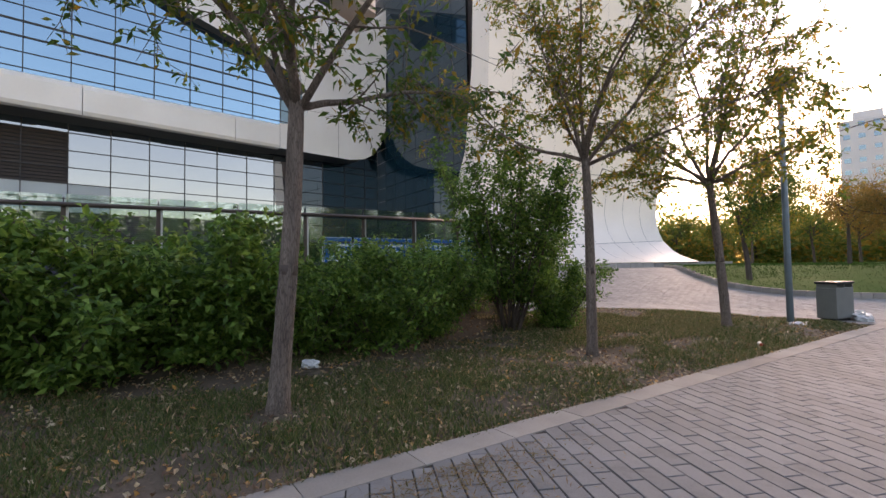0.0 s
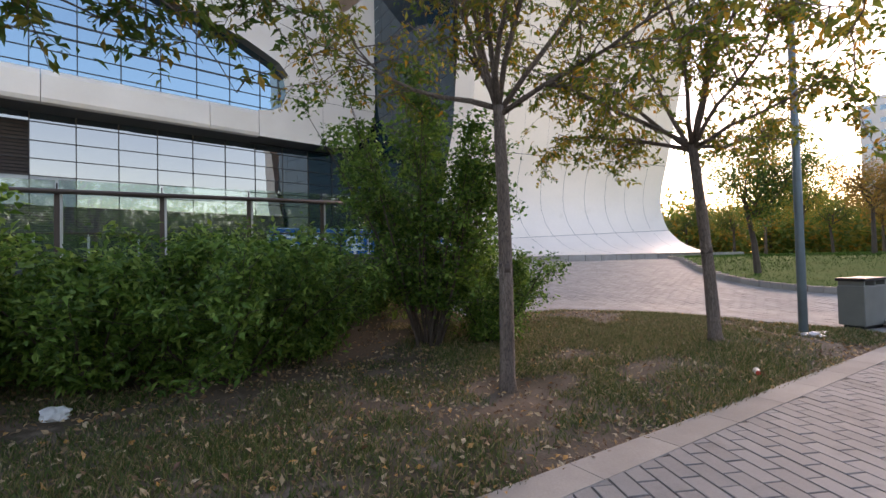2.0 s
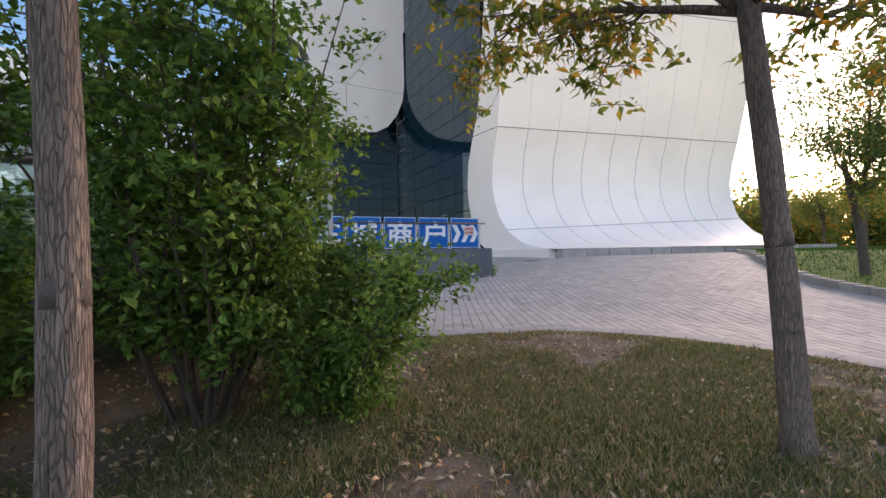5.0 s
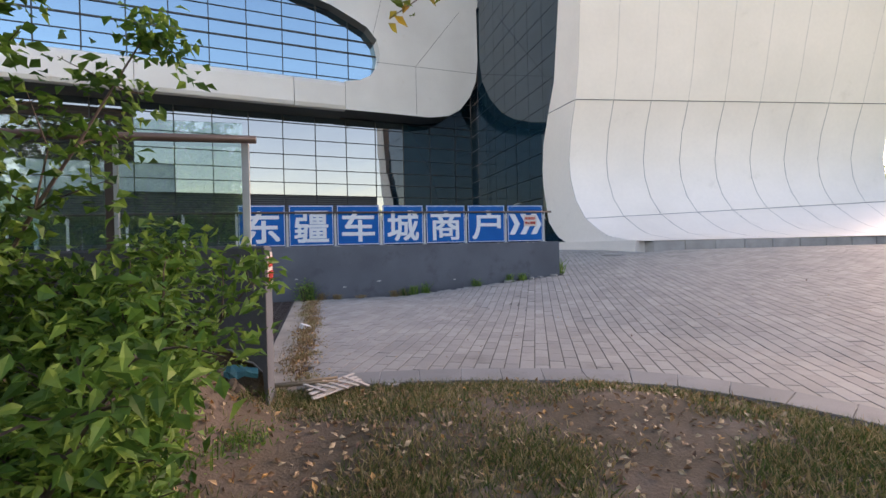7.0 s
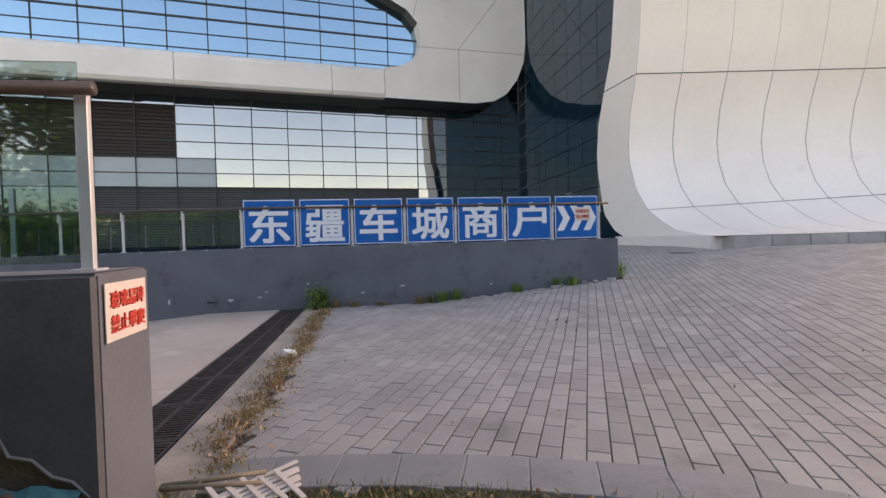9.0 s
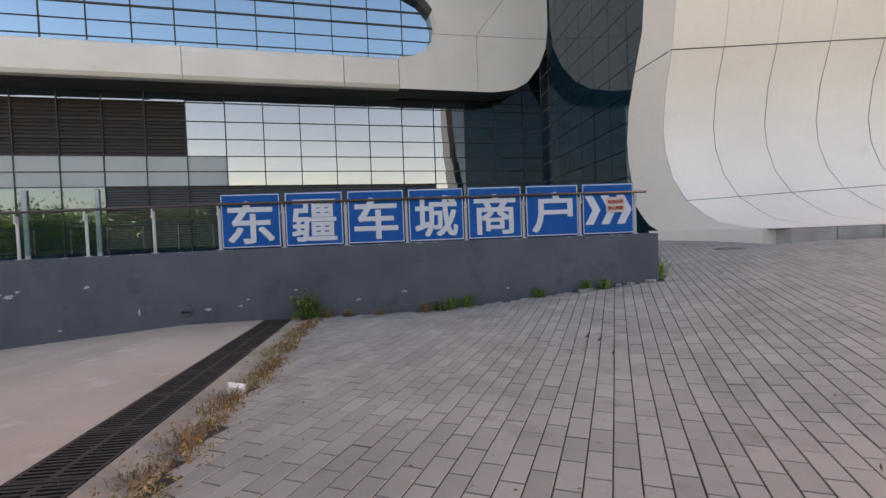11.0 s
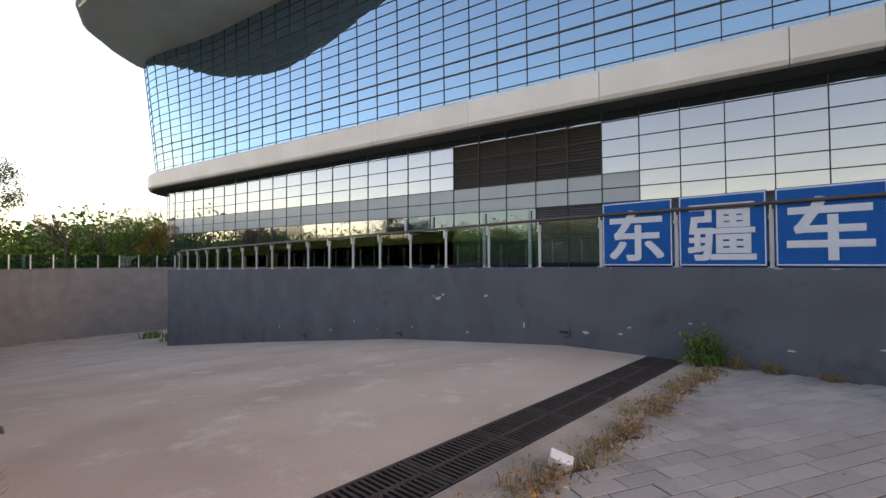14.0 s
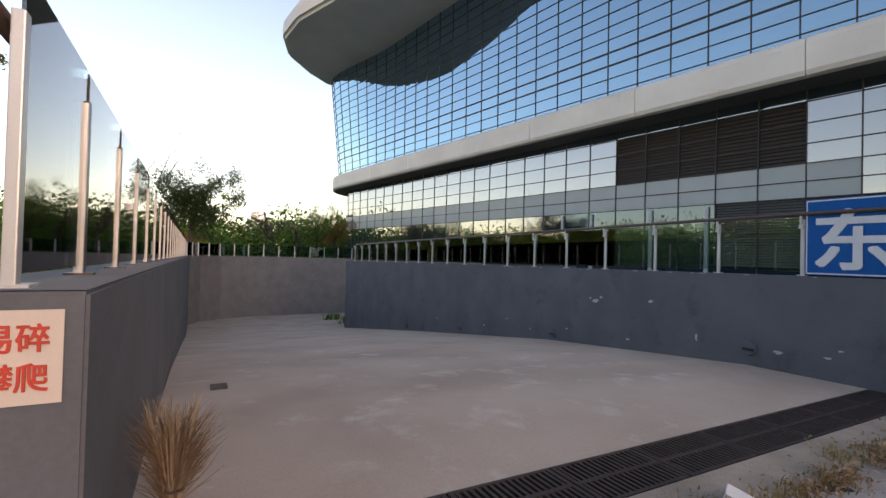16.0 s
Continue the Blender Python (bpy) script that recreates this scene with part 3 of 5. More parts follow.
def facade_point(s, off):
    """Plan point at s along the facade (u to the right), off metres behind its face; the left end is rounded."""
    if s >= U_END:
        p, ang = Vector((s, off, 0)), 0.0
    else:
        a = (U_END - s) / R_END
        r = R_END - off
        p, ang = Vector((U_END - r * math.sin(a), R_END - r * math.cos(a), 0)), -a
    return FACADE @ p, ang + radians(9.0)


def lean(z, s=0.0):
    """Outward lean of the upper glass, metres; it grows towards the rounded end."""
    return -(0.015 + 0.09 * smooth((-s - 50.0) / 15.0)) * (z - 12.3)


def sweep(bm, s_list, profile, closed=True, leaning=False):
    """A profile of (off, z) along the facade."""
    rings = []
    for s in s_list:
        rings.append([bm.verts.new(facade_point(s, o + (lean(z, s) if leaning else 0.0))[0] + Vector((0, 0, z))) for o, z in profile])
    n = len(profile)
    for a, b in zip(rings, rings[1:]):
        for k in range(n if closed else n - 1):
            bm.faces.new((a[k], a[(k + 1) % n], b[(k + 1) % n], b[k]))
    if closed:
        bm.faces.new(rings[0])
        bm.faces.new(rings[-1][::-1])
    bmesh.ops.recalc_face_normals(bm, faces=bm.faces)
    return bm


S_ALL = [4.0, -2.0, -11.0, -20, -29, -38, -47, -55, -63.5] + [-63.5 - 1.4 * k for k in range(1, 18)]
building = thing("exhibition_hall", "large curved hall with blue mirror glass and white cladding bands", "building")
# each white fascia length between joints
BAND = [(2.3, 10.62), (0.35, 10.55), (0.12, 10.62), (0.0, 10.85), (0.0, 12.2), (0.08, 12.45), (0.3, 12.6), (1.4, 12.6), (1.4, 12.3), (2.3, 12.3)]
joints = [4.0, 0.55] + [0.55 - 9.1 * k for k in range(1, 8)] + [-67, -72, -78, -84, -87]
for a, b in zip(joints, joints[1:]):
    n = 2 if a > U_END + 1 else 7
    part("fascia", sweep(bmesh.new(), [a - 0.02 + (b - a + 0.04) * k / n for k in range(n + 1)], BAND), M_WHITE, building, "white metal fascia band")
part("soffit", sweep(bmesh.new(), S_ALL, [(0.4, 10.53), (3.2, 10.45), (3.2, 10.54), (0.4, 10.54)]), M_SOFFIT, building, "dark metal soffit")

# glass walls: a dark backing, panes in front, mullions proud of them
LOW, UP = 2.25, 1.0
COLS = [15.0] + [13.45 - 2.25 * k for k in range(0, 46)]
LOW_Z = [-0.6, 1.0, 2.9, 4.75, 5.65, 6.6, 7.65, 8.75, 9.9, 10.5]
UP_Z = [12.3] + [13.1 + 0.93 * k for k in range(0, 16)]
part("lower_wall", sweep(bmesh.new(), [15.0] + S_ALL, [(LOW + 0.12, -0.8), (LOW + 0.12, 10.7), (LOW + 0.5, 10.7), (LOW + 0.5, -0.8)]), M_DARK, building)


part("corner_backing", sweep(bmesh.new(), [15.0, 6.0], [(LOW + 0.12, 10.7), (LOW + 0.12, 21.0), (LOW + 0.5, 21.0), (LOW + 0.5, 10.7)]), M_DARK, building)
part("upper_wall", sweep(bmesh.new(), [9.0] + [c for c in COLS if c < 9.0], [(UP + 0.12, 12.3), (UP + 0.12, 27.0), (UP + 0.5, 27.0), (UP + 0.5, 12.3)], leaning=True), M_DARK, building)

random.seed(3)


def pane_quad(s0, s1, z0, z1, off, tilt=0.0):
    up = off == UP
    vs = []
    for s, z in ((s0, z0), (s1, z0), (s1, z1), (s0, z1)):
        d = off + (lean(z, s) if up else 0)
        vs.append(facade_point(s, d + tilt * random.uniform(-1, 1))[0] + Vector((0, 0, z)))
    return vs


far_panes = {"up": bmesh.new(), "low": bmesh.new()}
count = {"up": 0, "low": 0}
for c in range(len(COLS) - 1):
    s1, s0 = COLS[c], COLS[c + 1]
    low_z = LOW_Z + [11.55, 12.6, 13.65, 14.7, 15.75, 16.8, 17.85, 18.9, 19.95] if s0 > 6.0 else LOW_Z      # the glass runs on up behind the corner frame
    for zs, off, key, mat in ((low_z, LOW, "low", M_GLASS_LOW), (UP_Z, UP, "up", M_GLASS_UP)):
        for z0, z1 in zip(zs, zs[1:]):
            if key == "up" and s0 > 6.5:
                continue
            louvre = key == "low" and -20.4 <= s0 < -11.0 and 6.5 < z0 < 9.8
            spandrel = key == "low" and (4.7 < z0 < 6.0) and s0 < -8
            vent = key == "low" and z1 < 4.8 and -13.7 < s0 < 4.5 and z0 > 0.9
            if louvre or vent:
                bm = bmesh.new()
                n = 5 if louvre else 12
                step = (z1 - z0) / n
                for k in range(n):
                    a, b = z0 + step * k, z0 + step * (k + 0.75)
                    q = [facade_point(s, d)[0] + Vector((0, 0, z)) for s, d, z in
                         ((s0, off, a), (s1, off, a), (s1, off + 0.07, b), (s0, off + 0.07, b))]
                    bm.faces.new([bm.verts.new(v) for v in q])
                part("louvre", bm, M_LOUVRE if louvre else M_GREY_LOUVRE, building, "brown louvre" if louvre else "grey louvre")
                continue
            m = M_SPANDREL if spandrel else (M_GLASS_DARK if key == "low" and z1 < 4.8 else mat)
            if key == "low" and s0 > 3.6:
                m = M_GLASS_LOW if s0 < 8 else M_GLASS_RETURN
            vs = pane_quad(s0 + 0.02, s1 - 0.02, z0 + 0.02, z1 - 0.02, off, 0.003)
            near = s0 > -26 and count[key] < 290
            if m is not M_SPANDREL:
                bm = bmesh.new() if near else far_panes[key]
                bm.faces.new([bm.verts.new(v) for v in vs][::1])
                if near:
                    count[key] += 1
                    part("pane", bm, m, building)
            else:
                bm = bmesh.new()
                bm.faces.new([bm.verts.new(v) for v in vs])
                part("panel", bm, m, building, "pale glass spandrel panel")
tagged(part("far_panes", far_panes["up"], M_GLASS_UP, building), kind="stuff")
tagged(part("far_panes", far_panes["low"], M_GLASS_LOW, building), kind="stuff")


def bar(bm, p, q, w, d, ang):
    v = q - p
    L = v.length
    m = Matrix.Translation(p) @ Euler((0, 0, ang)).to_matrix().to_4x4()
    if abs(v.z) > 0.5 * L:
        shear = m.inverted() @ q
        vs = []
        for t in (0.0, 1.0):
            o = Vector(shear) * t
            for x, y in ((-w / 2, -d), (w / 2, -d), (w / 2, 0.05), (-w / 2, 0.05)):
                vs.append(bm.verts.new(m @ (o + Vector((x, y, 0)))))
        for k in range(4):
            bm.faces.new((vs[k], vs[(k + 1) % 4], vs[4 + (k + 1) % 4], vs[4 + k]))
    else:
        vs = []
        for b in (p, q):
            for y, z in ((-d, -w / 2), (0.05, -w / 2), (0.05, w / 2), (-d, w / 2)):
                vs.append(bm.verts.new(b + m.to_3x3() @ Vector((0, y, 0)) + Vector((0, 0, z))))
        for k in range(4):
            bm.faces.new((vs[k], vs[4 + k], vs[4 + (k + 1) % 4], vs[(k + 1) % 4]))


for s in COLS:
    p, ang = facade_point(s, LOW)
    bm = bmesh.new()
    bar(bm, p + Vector((0, 0, -0.6)), p + Vector((0, 0, 10.5)), 0.06, 0.05, ang)
    part("mullion", bm, M_DARK, building)
    if s < 9:
        bm = bmesh.new()
        p, ang = facade_point(s, UP)
        q, _ = facade_point(s, UP + lean(27, s))
        bar(bm, p + Vector((0, 0, 12.3)), q + Vector((0, 0, 27)), 0.06, 0.05, ang)
        part("mullion", bm, M_DARK, building)
for zs, off, key in ((LOW_Z, LOW, "low"), (UP_Z, UP, "up")):
    for i, z in enumerate(zs[1:], 1):
        t = 0.055 if key == "up" and i in (3, 4) else 0.026
        run = [c for c in COLS if not (key == "up" and c > 9)]
        part("transom", sweep(bmesh.new(), run, [(off - 0.05, z - t), (off - 0.05, z + t), (off + 0.05, z + t), (off + 0.05, z - t)], leaning=key == "up"), M_DARK, building)

# white frame: rounded corner at the right, sweeping up to the left to the roof
FRAME = [(4.0, 10.6), (10.4, 10.6), (11.9, 10.85), (12.9, 11.4), (13.8, 12.5), (14.35, 13.8), (14.55, 15.4), (14.5, 19.5), (16.2, 22.5), (18.8, 26.9), (15.6, 26.9),
         (12.2, 23.2), (11.2, 22.4), (10.4, 23.2), (9, 23.6), (4, 24.5), (-4, 26.6), (-14, 26.9), (-20, 26.9), (-15, 24.4), (-8, 21.2), (-2.6, 19.2), (1.2, 18.2),
         (3.1, 17.75), (4.6, 17.1), (5.65, 16.6), (6.35, 15.8), (6.55, 14.8), (6.4, 14.0), (5.85, 13.2), (5.0, 12.75), (4.0, 12.6)]
bm = prism(bmesh.new(), FRAME, 0.0, 2.2)
bmesh.ops.transform(bm, matrix=FACADE, verts=bm.verts)
bm.normal_update()
# faces that look down take the darker soffit material, the rest stay white
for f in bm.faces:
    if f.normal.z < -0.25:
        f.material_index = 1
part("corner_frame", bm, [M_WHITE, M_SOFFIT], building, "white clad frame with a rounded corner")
for (ua, za), (ub, zb) in (((6.3, 14.2), (14.5, 14.4)), ((9.3, 14.3), (9.3, 10.7)), ((9.3, 14.3), (13.0, 19.0)), ((6.0, 15.9), (8.0, 23.6)), ((4.0, 10.7), (4.0, 12.5))):
    bm = tube(bmesh.new(), [FACADE @ Vector((ua, -0.001, za)), FACADE @ Vector((ub, -0.001, zb))], 0.018, 4)
    part("panel_joint", bm, M_SEAM, building)

# roof slab with its deep overhang
ROOF = [(22, 4.0), (0, -1.0), (-25, -4.0), (-42, -8.5), (-52, -10.6), (-57.5, -10.4), (-62.5, -8.0), (-66.2, -4.0), (-68.5, -0.5), (-69.4, 3.0), (-70.5, 9), (-70, 18), (-60, 34), (22, 34)]
bm = bmesh.new()
lo = [bm.verts.new((u, v, 27.0)) for u, v in ROOF]
hi = [bm.verts.new((u, v, 29.2)) for u, v in ROOF]
bm.faces.new(lo[::-1])
bm.faces.new(hi)
for k in range(len(ROOF)):
    bm.faces.new((lo[k], lo[(k + 1) % len(ROOF)], hi[(k + 1) % len(ROOF)], hi[k]))
bmesh.ops.transform(bm, matrix=FACADE, verts=bm.verts)
bmesh.ops.recalc_face_normals(bm, faces=bm.faces)
bmesh.ops.bevel(bm, geom=[e for e in bm.edges], offset=0.35, segments=3, affect="EDGES")
part("roof", bm, M_WHITE, building, "white roof slab with a deep rounded overhang")
# dark glass return between the frame and the tall curved wall
back = part("back_wall", boxes((-64, 30, 14, 14.5, -0.8, 27)), M_SOFFIT, building)
back.matrix_basis = FACADE
A, B = Vector((14.47, 24.8, 0)), Vector((14.3, 9.6, 0))
NR = 8
for k in range(NR):
    p, q = A.lerp(B, k / NR), A.lerp(B, (k + 1) / NR)
    for z0, z1 in zip([-0.3 + 1.27 * j for j in range(24)], [-0.3 + 1.27 * (j + 1) for j in range(24)]):
        bm = bmesh.new()
        e = (q - p).normalized() * 0.02
        bm.faces.new([bm.verts.new(v) for v in (p + e + Vector((0, 0, z0 + 0.02)), q - e + Vector((0, 0, z0 + 0.02)), q - e + Vector((0, 0, z1 - 0.02)), p + e + Vector((0, 0, z1 - 0.02)))])
        part("pane", bm, M_GLASS_RETURN, building)
part("return_wall", boxes((14.95, 15.5, 10.2, 24, -0.4, 30.2)), M_DARK, building)
# service door with a white notice on the return
door = part("door", boxes((14.42, 14.5, 14.0, 15.9, 0.2, 3.4), bevel=0.01), M_SPANDREL, building, "grey service door")
part("door_notice", boxes((14.38, 14.42, 15.0, 15.9, 2.9, 3.6)), M_SIGN_WHITE, door, "white notice")
# pale strips added on the opaque shop glass for columns seen in it
for u in (-14.0, -17.6, -22.3, -25.0):
    p = facade_point(u, LOW - 0.07)[0]
    part("column_strip", boxes((p.x - 0.13, p.x + 0.13, p.y - 0.06, p.y + 0.06, -0.5, 4.6), bevel=0.02), M_SPANDREL, building, "pale slim strip on the shop glass, for columns seen in it")


# ---- tall curved white wall ----
SAIL_L = [(0.95, 2.9), (1.0, 3.9), (1.2, 5.3), (1.5, 6.0), (2.05, 7.0), (3.0, 7.85), (4.1, 8.3), (5.0, 8.4), (6.4, 8.2), (7.85, 7.7), (9.3, 7.4), (15.0, 6.9), (22, 6.5), (30, 6.0)]
SAIL_R = [(0.95, 2.2), (1.2, 3.0), (1.5, 3.7), (1.9, 4.35), (2.75, 5.2), (3.4, 5.5), (4.1, 5.7), (5.1, 5.8), (6.4, 5.6), (7.85, 5.2), (9.3, 4.85), (15.0, 3.5), (22, 2.0), (30, 0.5)]
SAIL_X0, SAIL_X1 = 14.1, 31.5


def sail_point(f, k, back=0.0):
    zl, yl = SAIL_L[k]
    zr, yr = SAIL_R[k]
    return Vector((SAIL_X0 + (SAIL_X1 - SAIL_X0) * f, yl + (yr - yl) * f + back, zl + (zr - zl) * f))


sail = thing("curved_wall", "tall cream-white clad wall curving out at its foot", "building")
NC = 9
ROWS = [(0, 4), (4, 9), (9, 11), (11, 13)]
for c in range(NC):
    for r0, r1 in ROWS:
        bm = bmesh.new()
        cols = []
        for j in range(3):
            g = 0.007 if r0 < 9 else 0.003
            f = (c + g + (1 - 2 * g) * j / 2) / NC
            col = []
            for k in range(r0, r1 + 1):
                p = sail_point(f, k)
                if k == r0 and k > 0:
                    p = p + (sail_point(f, k + 1) - p).normalized() * 0.02
                if k == r1:
                    p = p + (sail_point(f, k - 1) - p).normalized() * 0.02
                col.append(bm.verts.new(p))
            cols.append(col)
        for a, b in zip(cols, cols[1:]):
            for k in range(len(a) - 1):
                bm.faces.new((a[k], b[k], b[k + 1], a[k + 1]))
        part("panel", bm, M_SAIL, sail, smooth=True)
bm = bmesh.new()
cols = [[bm.verts.new(sail_point(f, k, 0.09)) for k in range(len(SAIL_L))] for f in [j / (2 * NC) for j in range(2 * NC + 1)]]
for a, b in zip(cols, cols[1:]):
    for k in range(len(a) - 1):
        bm.faces.new((a[k], b[k], b[k + 1], a[k + 1]))
part("backing", bm, M_SEAM, sail, smooth=True)
SIDE = [(0.95, 8.6), (1.2, 9.3), (1.9, 10.3), (3.9, 10.9), (5.1, 11.0), (7.0, 10.7), (8.0, 10.1), (10, 9.2), (15, 8.6), (22, 8.2), (30, 7.8)]
zz = [p[0] for p in SAIL_L]
for half in ((0, 9), (9, 13)):
    bm = bmesh.new()
    prev = None
    for k in range(half[0], half[1] + 1):
        p = sail_point(0, k)
        if k == 9:
            p = p + Vector((0, 0, 0.02 if half[0] else -0.02))
        b = Vector((13.95, lerp_table(SIDE, p.z), p.z))
        cur = [bm.verts.new(p), bm.verts.new(p.lerp(b, 0.5)), bm.verts.new(b)]
        if prev:
            for j in range(2):
                bm.faces.new((prev[j], cur[j], cur[j + 1], prev[j + 1]))
        prev = cur
    part("side_panel", bm, M_SAIL, sail, smooth=True)
part("core", boxes((15.0, 31.3, 10.5, 12.0, 0.3, 30)), M_SAIL, sail)
bm = bmesh.new()
ring = [bm.verts.new(sail_point(1.0, k)) for k in range(len(SAIL_L))]
rb = [bm.verts.new(sail_point(1.0, k) + Vector((-0.4, 5.0, 0))) for k in range(len(SAIL_L))]
for k in range(len(ring) - 1):
    bm.faces.new((ring[k], rb[k], rb[k + 1], ring[k + 1]))
part("end_panel", bm, M_SAIL, sail, smooth=True)

part("foot", boxes((13.97, 14.6, 3.3, 9.4, 0.0, 0.965)), M_SAIL, sail)
# stone base slab blocks under the foot
slab = thing("base_slab", "weathered pale stone base slab under the curved wall", "plinth", kind="structure")
for k in range(16):
    x = 14.4 + 1.42 * k
    zb = ground_z(x, 3.2)
    part("block", boxes((x, x + 1.40, 2.75 - 0.03 * k, 4.6, zb - 0.2, 0.93), bevel=0.015), M_STONE, slab)


# ---- drain along the ramp mouth ----
drain = thing("drain_grating", "rusty dark cast-iron drain grating across the ramp mouth", "drain")
DX0, DX1, DY0, DY1 = 0.78, 1.32, -7.76, -0.04
gz = -0.385
part("channel", boxes((DX0, DX1, DY0, DY1, gz - 0.5, gz - 0.3), (DX0 - 0.02, DX0, DY0, DY1, gz - 0.5, gz - 0.012), (DX1, DX1 + 0.02, DY0, DY1, gz - 0.5, gz - 0.012)), M_BLACK, drain, "black drain channel")
NG = 9
gl = (DY1 - DY0) / NG
for k in range(NG):
    y0, y1 = DY0 + gl * k + 0.008, DY0 + gl * (k + 1) - 0.008
    bm = bmesh.new()
    box(bm, DX0, DX1, y0, y0 + 0.035, gz - 0.03, gz)
    box(bm, DX0, DX1, y1 - 0.035, y1, gz - 0.03, gz)
    box(bm, DX0, DX0 + 0.03, y0 + 0.035, y1 - 0.035, gz - 0.03, gz)
    box(bm, DX1 - 0.03, DX1, y0 + 0.035, y1 - 0.035, gz - 0.03, gz)
    xm = (DX0 + DX1) / 2
    box(bm, xm - 0.02, xm + 0.02, y0 + 0.035, y1 - 0.035, gz - 0.03, gz)
    n = 15
    for j in range(n):
        y = y0 + 0.035 + (y1 - y0 - 0.07) * (j + 0.5) / n
        for a, b in ((DX0 + 0.03, xm - 0.02), (xm + 0.02, DX1 - 0.03)):
            box(bm, a, b, y - 0.0125, y + 0.0125, gz - 0.025, gz - 0.002)
    part("grate", bm, M_IRON, drain)
strip = part("drain_kerb", boxes((DX1 + 0.02, 1.76, -7.80, -0.02, gz - 0.3, gz + 0.012), bevel=0.015), material("drain_concrete", (0.40, 0.33, 0.265), 0.9, vary=0.3, scale=2.5, fine=50, bump=0.4))
structure(strip, "cracked beige concrete strip beside the drain", "kerb")


# ---- paving ----
def bed_z(x, y):
    """Sand between the pavers, deeper along the two creases of the slope."""
    s = (x - 4.0) + 0.4 * min(y, 6.0)
    return ground_z(x, y) - 0.006 - 0.007 * max(0.0, 1.0 - min(abs(s), abs(s - 12.0)) / 0.6)


def paver_geometry(L, W, gap, depth=0.045, inset=0.005):
    a, b = L / 2 - gap / 2, W / 2 - gap / 2
    top = [(-a + inset, -b + inset, 0), (a - inset, -b + inset, 0), (a - inset, b - inset, 0), (-a + inset, b - inset, 0)]
    low = [(-a, -b, -inset), (a, -b, -inset), (a, b, -inset), (-a, b, -inset)]
    bot = [(-a, -b, -depth), (a, -b, -depth), (a, b, -depth), (-a, b, -depth)]
    v = top + low + bot
    f = [(0, 1, 2, 3)] + [(4 + k, 4 + (k + 1) % 4, (k + 1) % 4, k) for k in range(4)] + [(8 + k, 8 + (k + 1) % 4, 4 + (k + 1) % 4, 4 + k) for k in range(4)]
    return v, f


def lay(L, W, angle, inside, zf, bounds, near, parent, mats, seed, corner, gap=0.010):
    """Running-bond pavers turned by angle; those in the near rectangle are objects of their own, the rest one mesh."""
    rnd = random.Random(seed)
    ca, sa = math.cos(angle), math.sin(angle)
    v0, f0 = paver_geometry(L, W, gap, 0.045, 0.003)
    shared = raw_mesh("paver", v0, f0, mats[1])
    verts, faces = [], []
    x0, x1, y0, y1 = bounds
    cx, cy = corner
    R = max(math.hypot(x - cx, y - cy) for x in (x0, x1) for y in (y0, y1))
    made = 0
    for r in range(int(-R / W) - 1, int(R / W) + 2):
        for c in range(int(-R / L) - 1, int(R / L) + 2):
            u, v = (c + (1.0 if r % 2 else 0.5)) * L, (r + 0.5) * W
            x, y = cx + u * ca - v * sa, cy + u * sa + v * ca
            if not (x0 < x < x1 and y0 < y < y1) or not inside(x, y):
                continue
            dz, tx, ty = rnd.gauss(0, 0.0012), rnd.gauss(0, 0.004), rnd.gauss(0, 0.003)
            if near[0] < x < near[1] and near[2] < y < near[3] and made < 300:
                made += 1
                h = 0.1
                gx, gy = (zf(x + h, y) - zf(x - h, y)) / (2 * h), (zf(x, y + h) - zf(x, y - h)) / (2 * h)
                mesh_part("paver", shared, parent, pose(x, y, zf(x, y) + dz, math.degrees(gy + tx), math.degrees(-gx + ty), math.degrees(angle)))
                continue
            base = len(verts)
            for px, py, pz in v0:
                qx, qy = x + px * ca - py * sa, y + px * sa + py * ca
                verts.append((qx, qy, zf(qx, qy) + pz + dz + px * ty + py * tx))
            faces += [tuple(base + i for i in f) for f in f0]
    tagged(mesh_part("paving_field", raw_mesh("paving_field", verts, faces, mats[0]), parent), kind="stuff")


def forecourt(x, y):
    if y > -0.02 and x < 8.9:
        return False
    if x < 1.82 and y < 0:
        return False
    if y < -7.4 and x < lawn_limit(y) + 0.30 and y > -14.2:
        return False
    if island_inside(x, y):
        return False
    return (y < 2.7 or (x < 14.0 and y < 11)) and not (y < -14.0 and x < 40)


ISLAND = [(11.9, -13.2), (11.45, -12.2), (11.3, -10.9), (11.5, -9.7), (12.2, -8.4), (14.0, -6.6), (17, -4.2), (22, -0.6), (31, 5.0), (46, 13), (70, 22), (90, 10), (80, -16), (40, -17.5),
          (20, -17), (14.5, -15.8), (12.8, -14.4)]


def island_inside(x, y, grow=0.1):
    n, inside = len(ISLAND), False
    for i in range(n):
        (xa, ya), (xb, yb) = ISLAND[i], ISLAND[(i + 1) % n]
        if (ya > y) != (yb > y) and x < (xb - xa) * (y - ya) / (yb - ya) + xa:
            inside = not inside
    return inside


plaza = thing("forecourt_paving", "grey concrete pavers in running bond, worn and dusty", "paving", kind="structure")
bm = bmesh.new()
for i in range(96):
    for j in range(112):
        x, y, a, b = 1.8 + i * 0.25, -14.2 + j * 0.225, 0.25, 0.225
        inner = y + 0.1 < -7.4 and x + 0.12 < lawn_limit(y + 0.1) - 0.1
        if not inner and not island_inside(x + 0.12, y + 0.1) and not (y > -0.3 and x < 8.6) and not (y > 2.6 and x > 13.7):
            bm.faces.new([bm.verts.new((p, q, bed_z(p, q))) for p, q in ((x, y), (x + a, y), (x + a, y + b), (x, y + b))])
bmesh.ops.remove_doubles(bm, verts=bm.verts, dist=0.001)
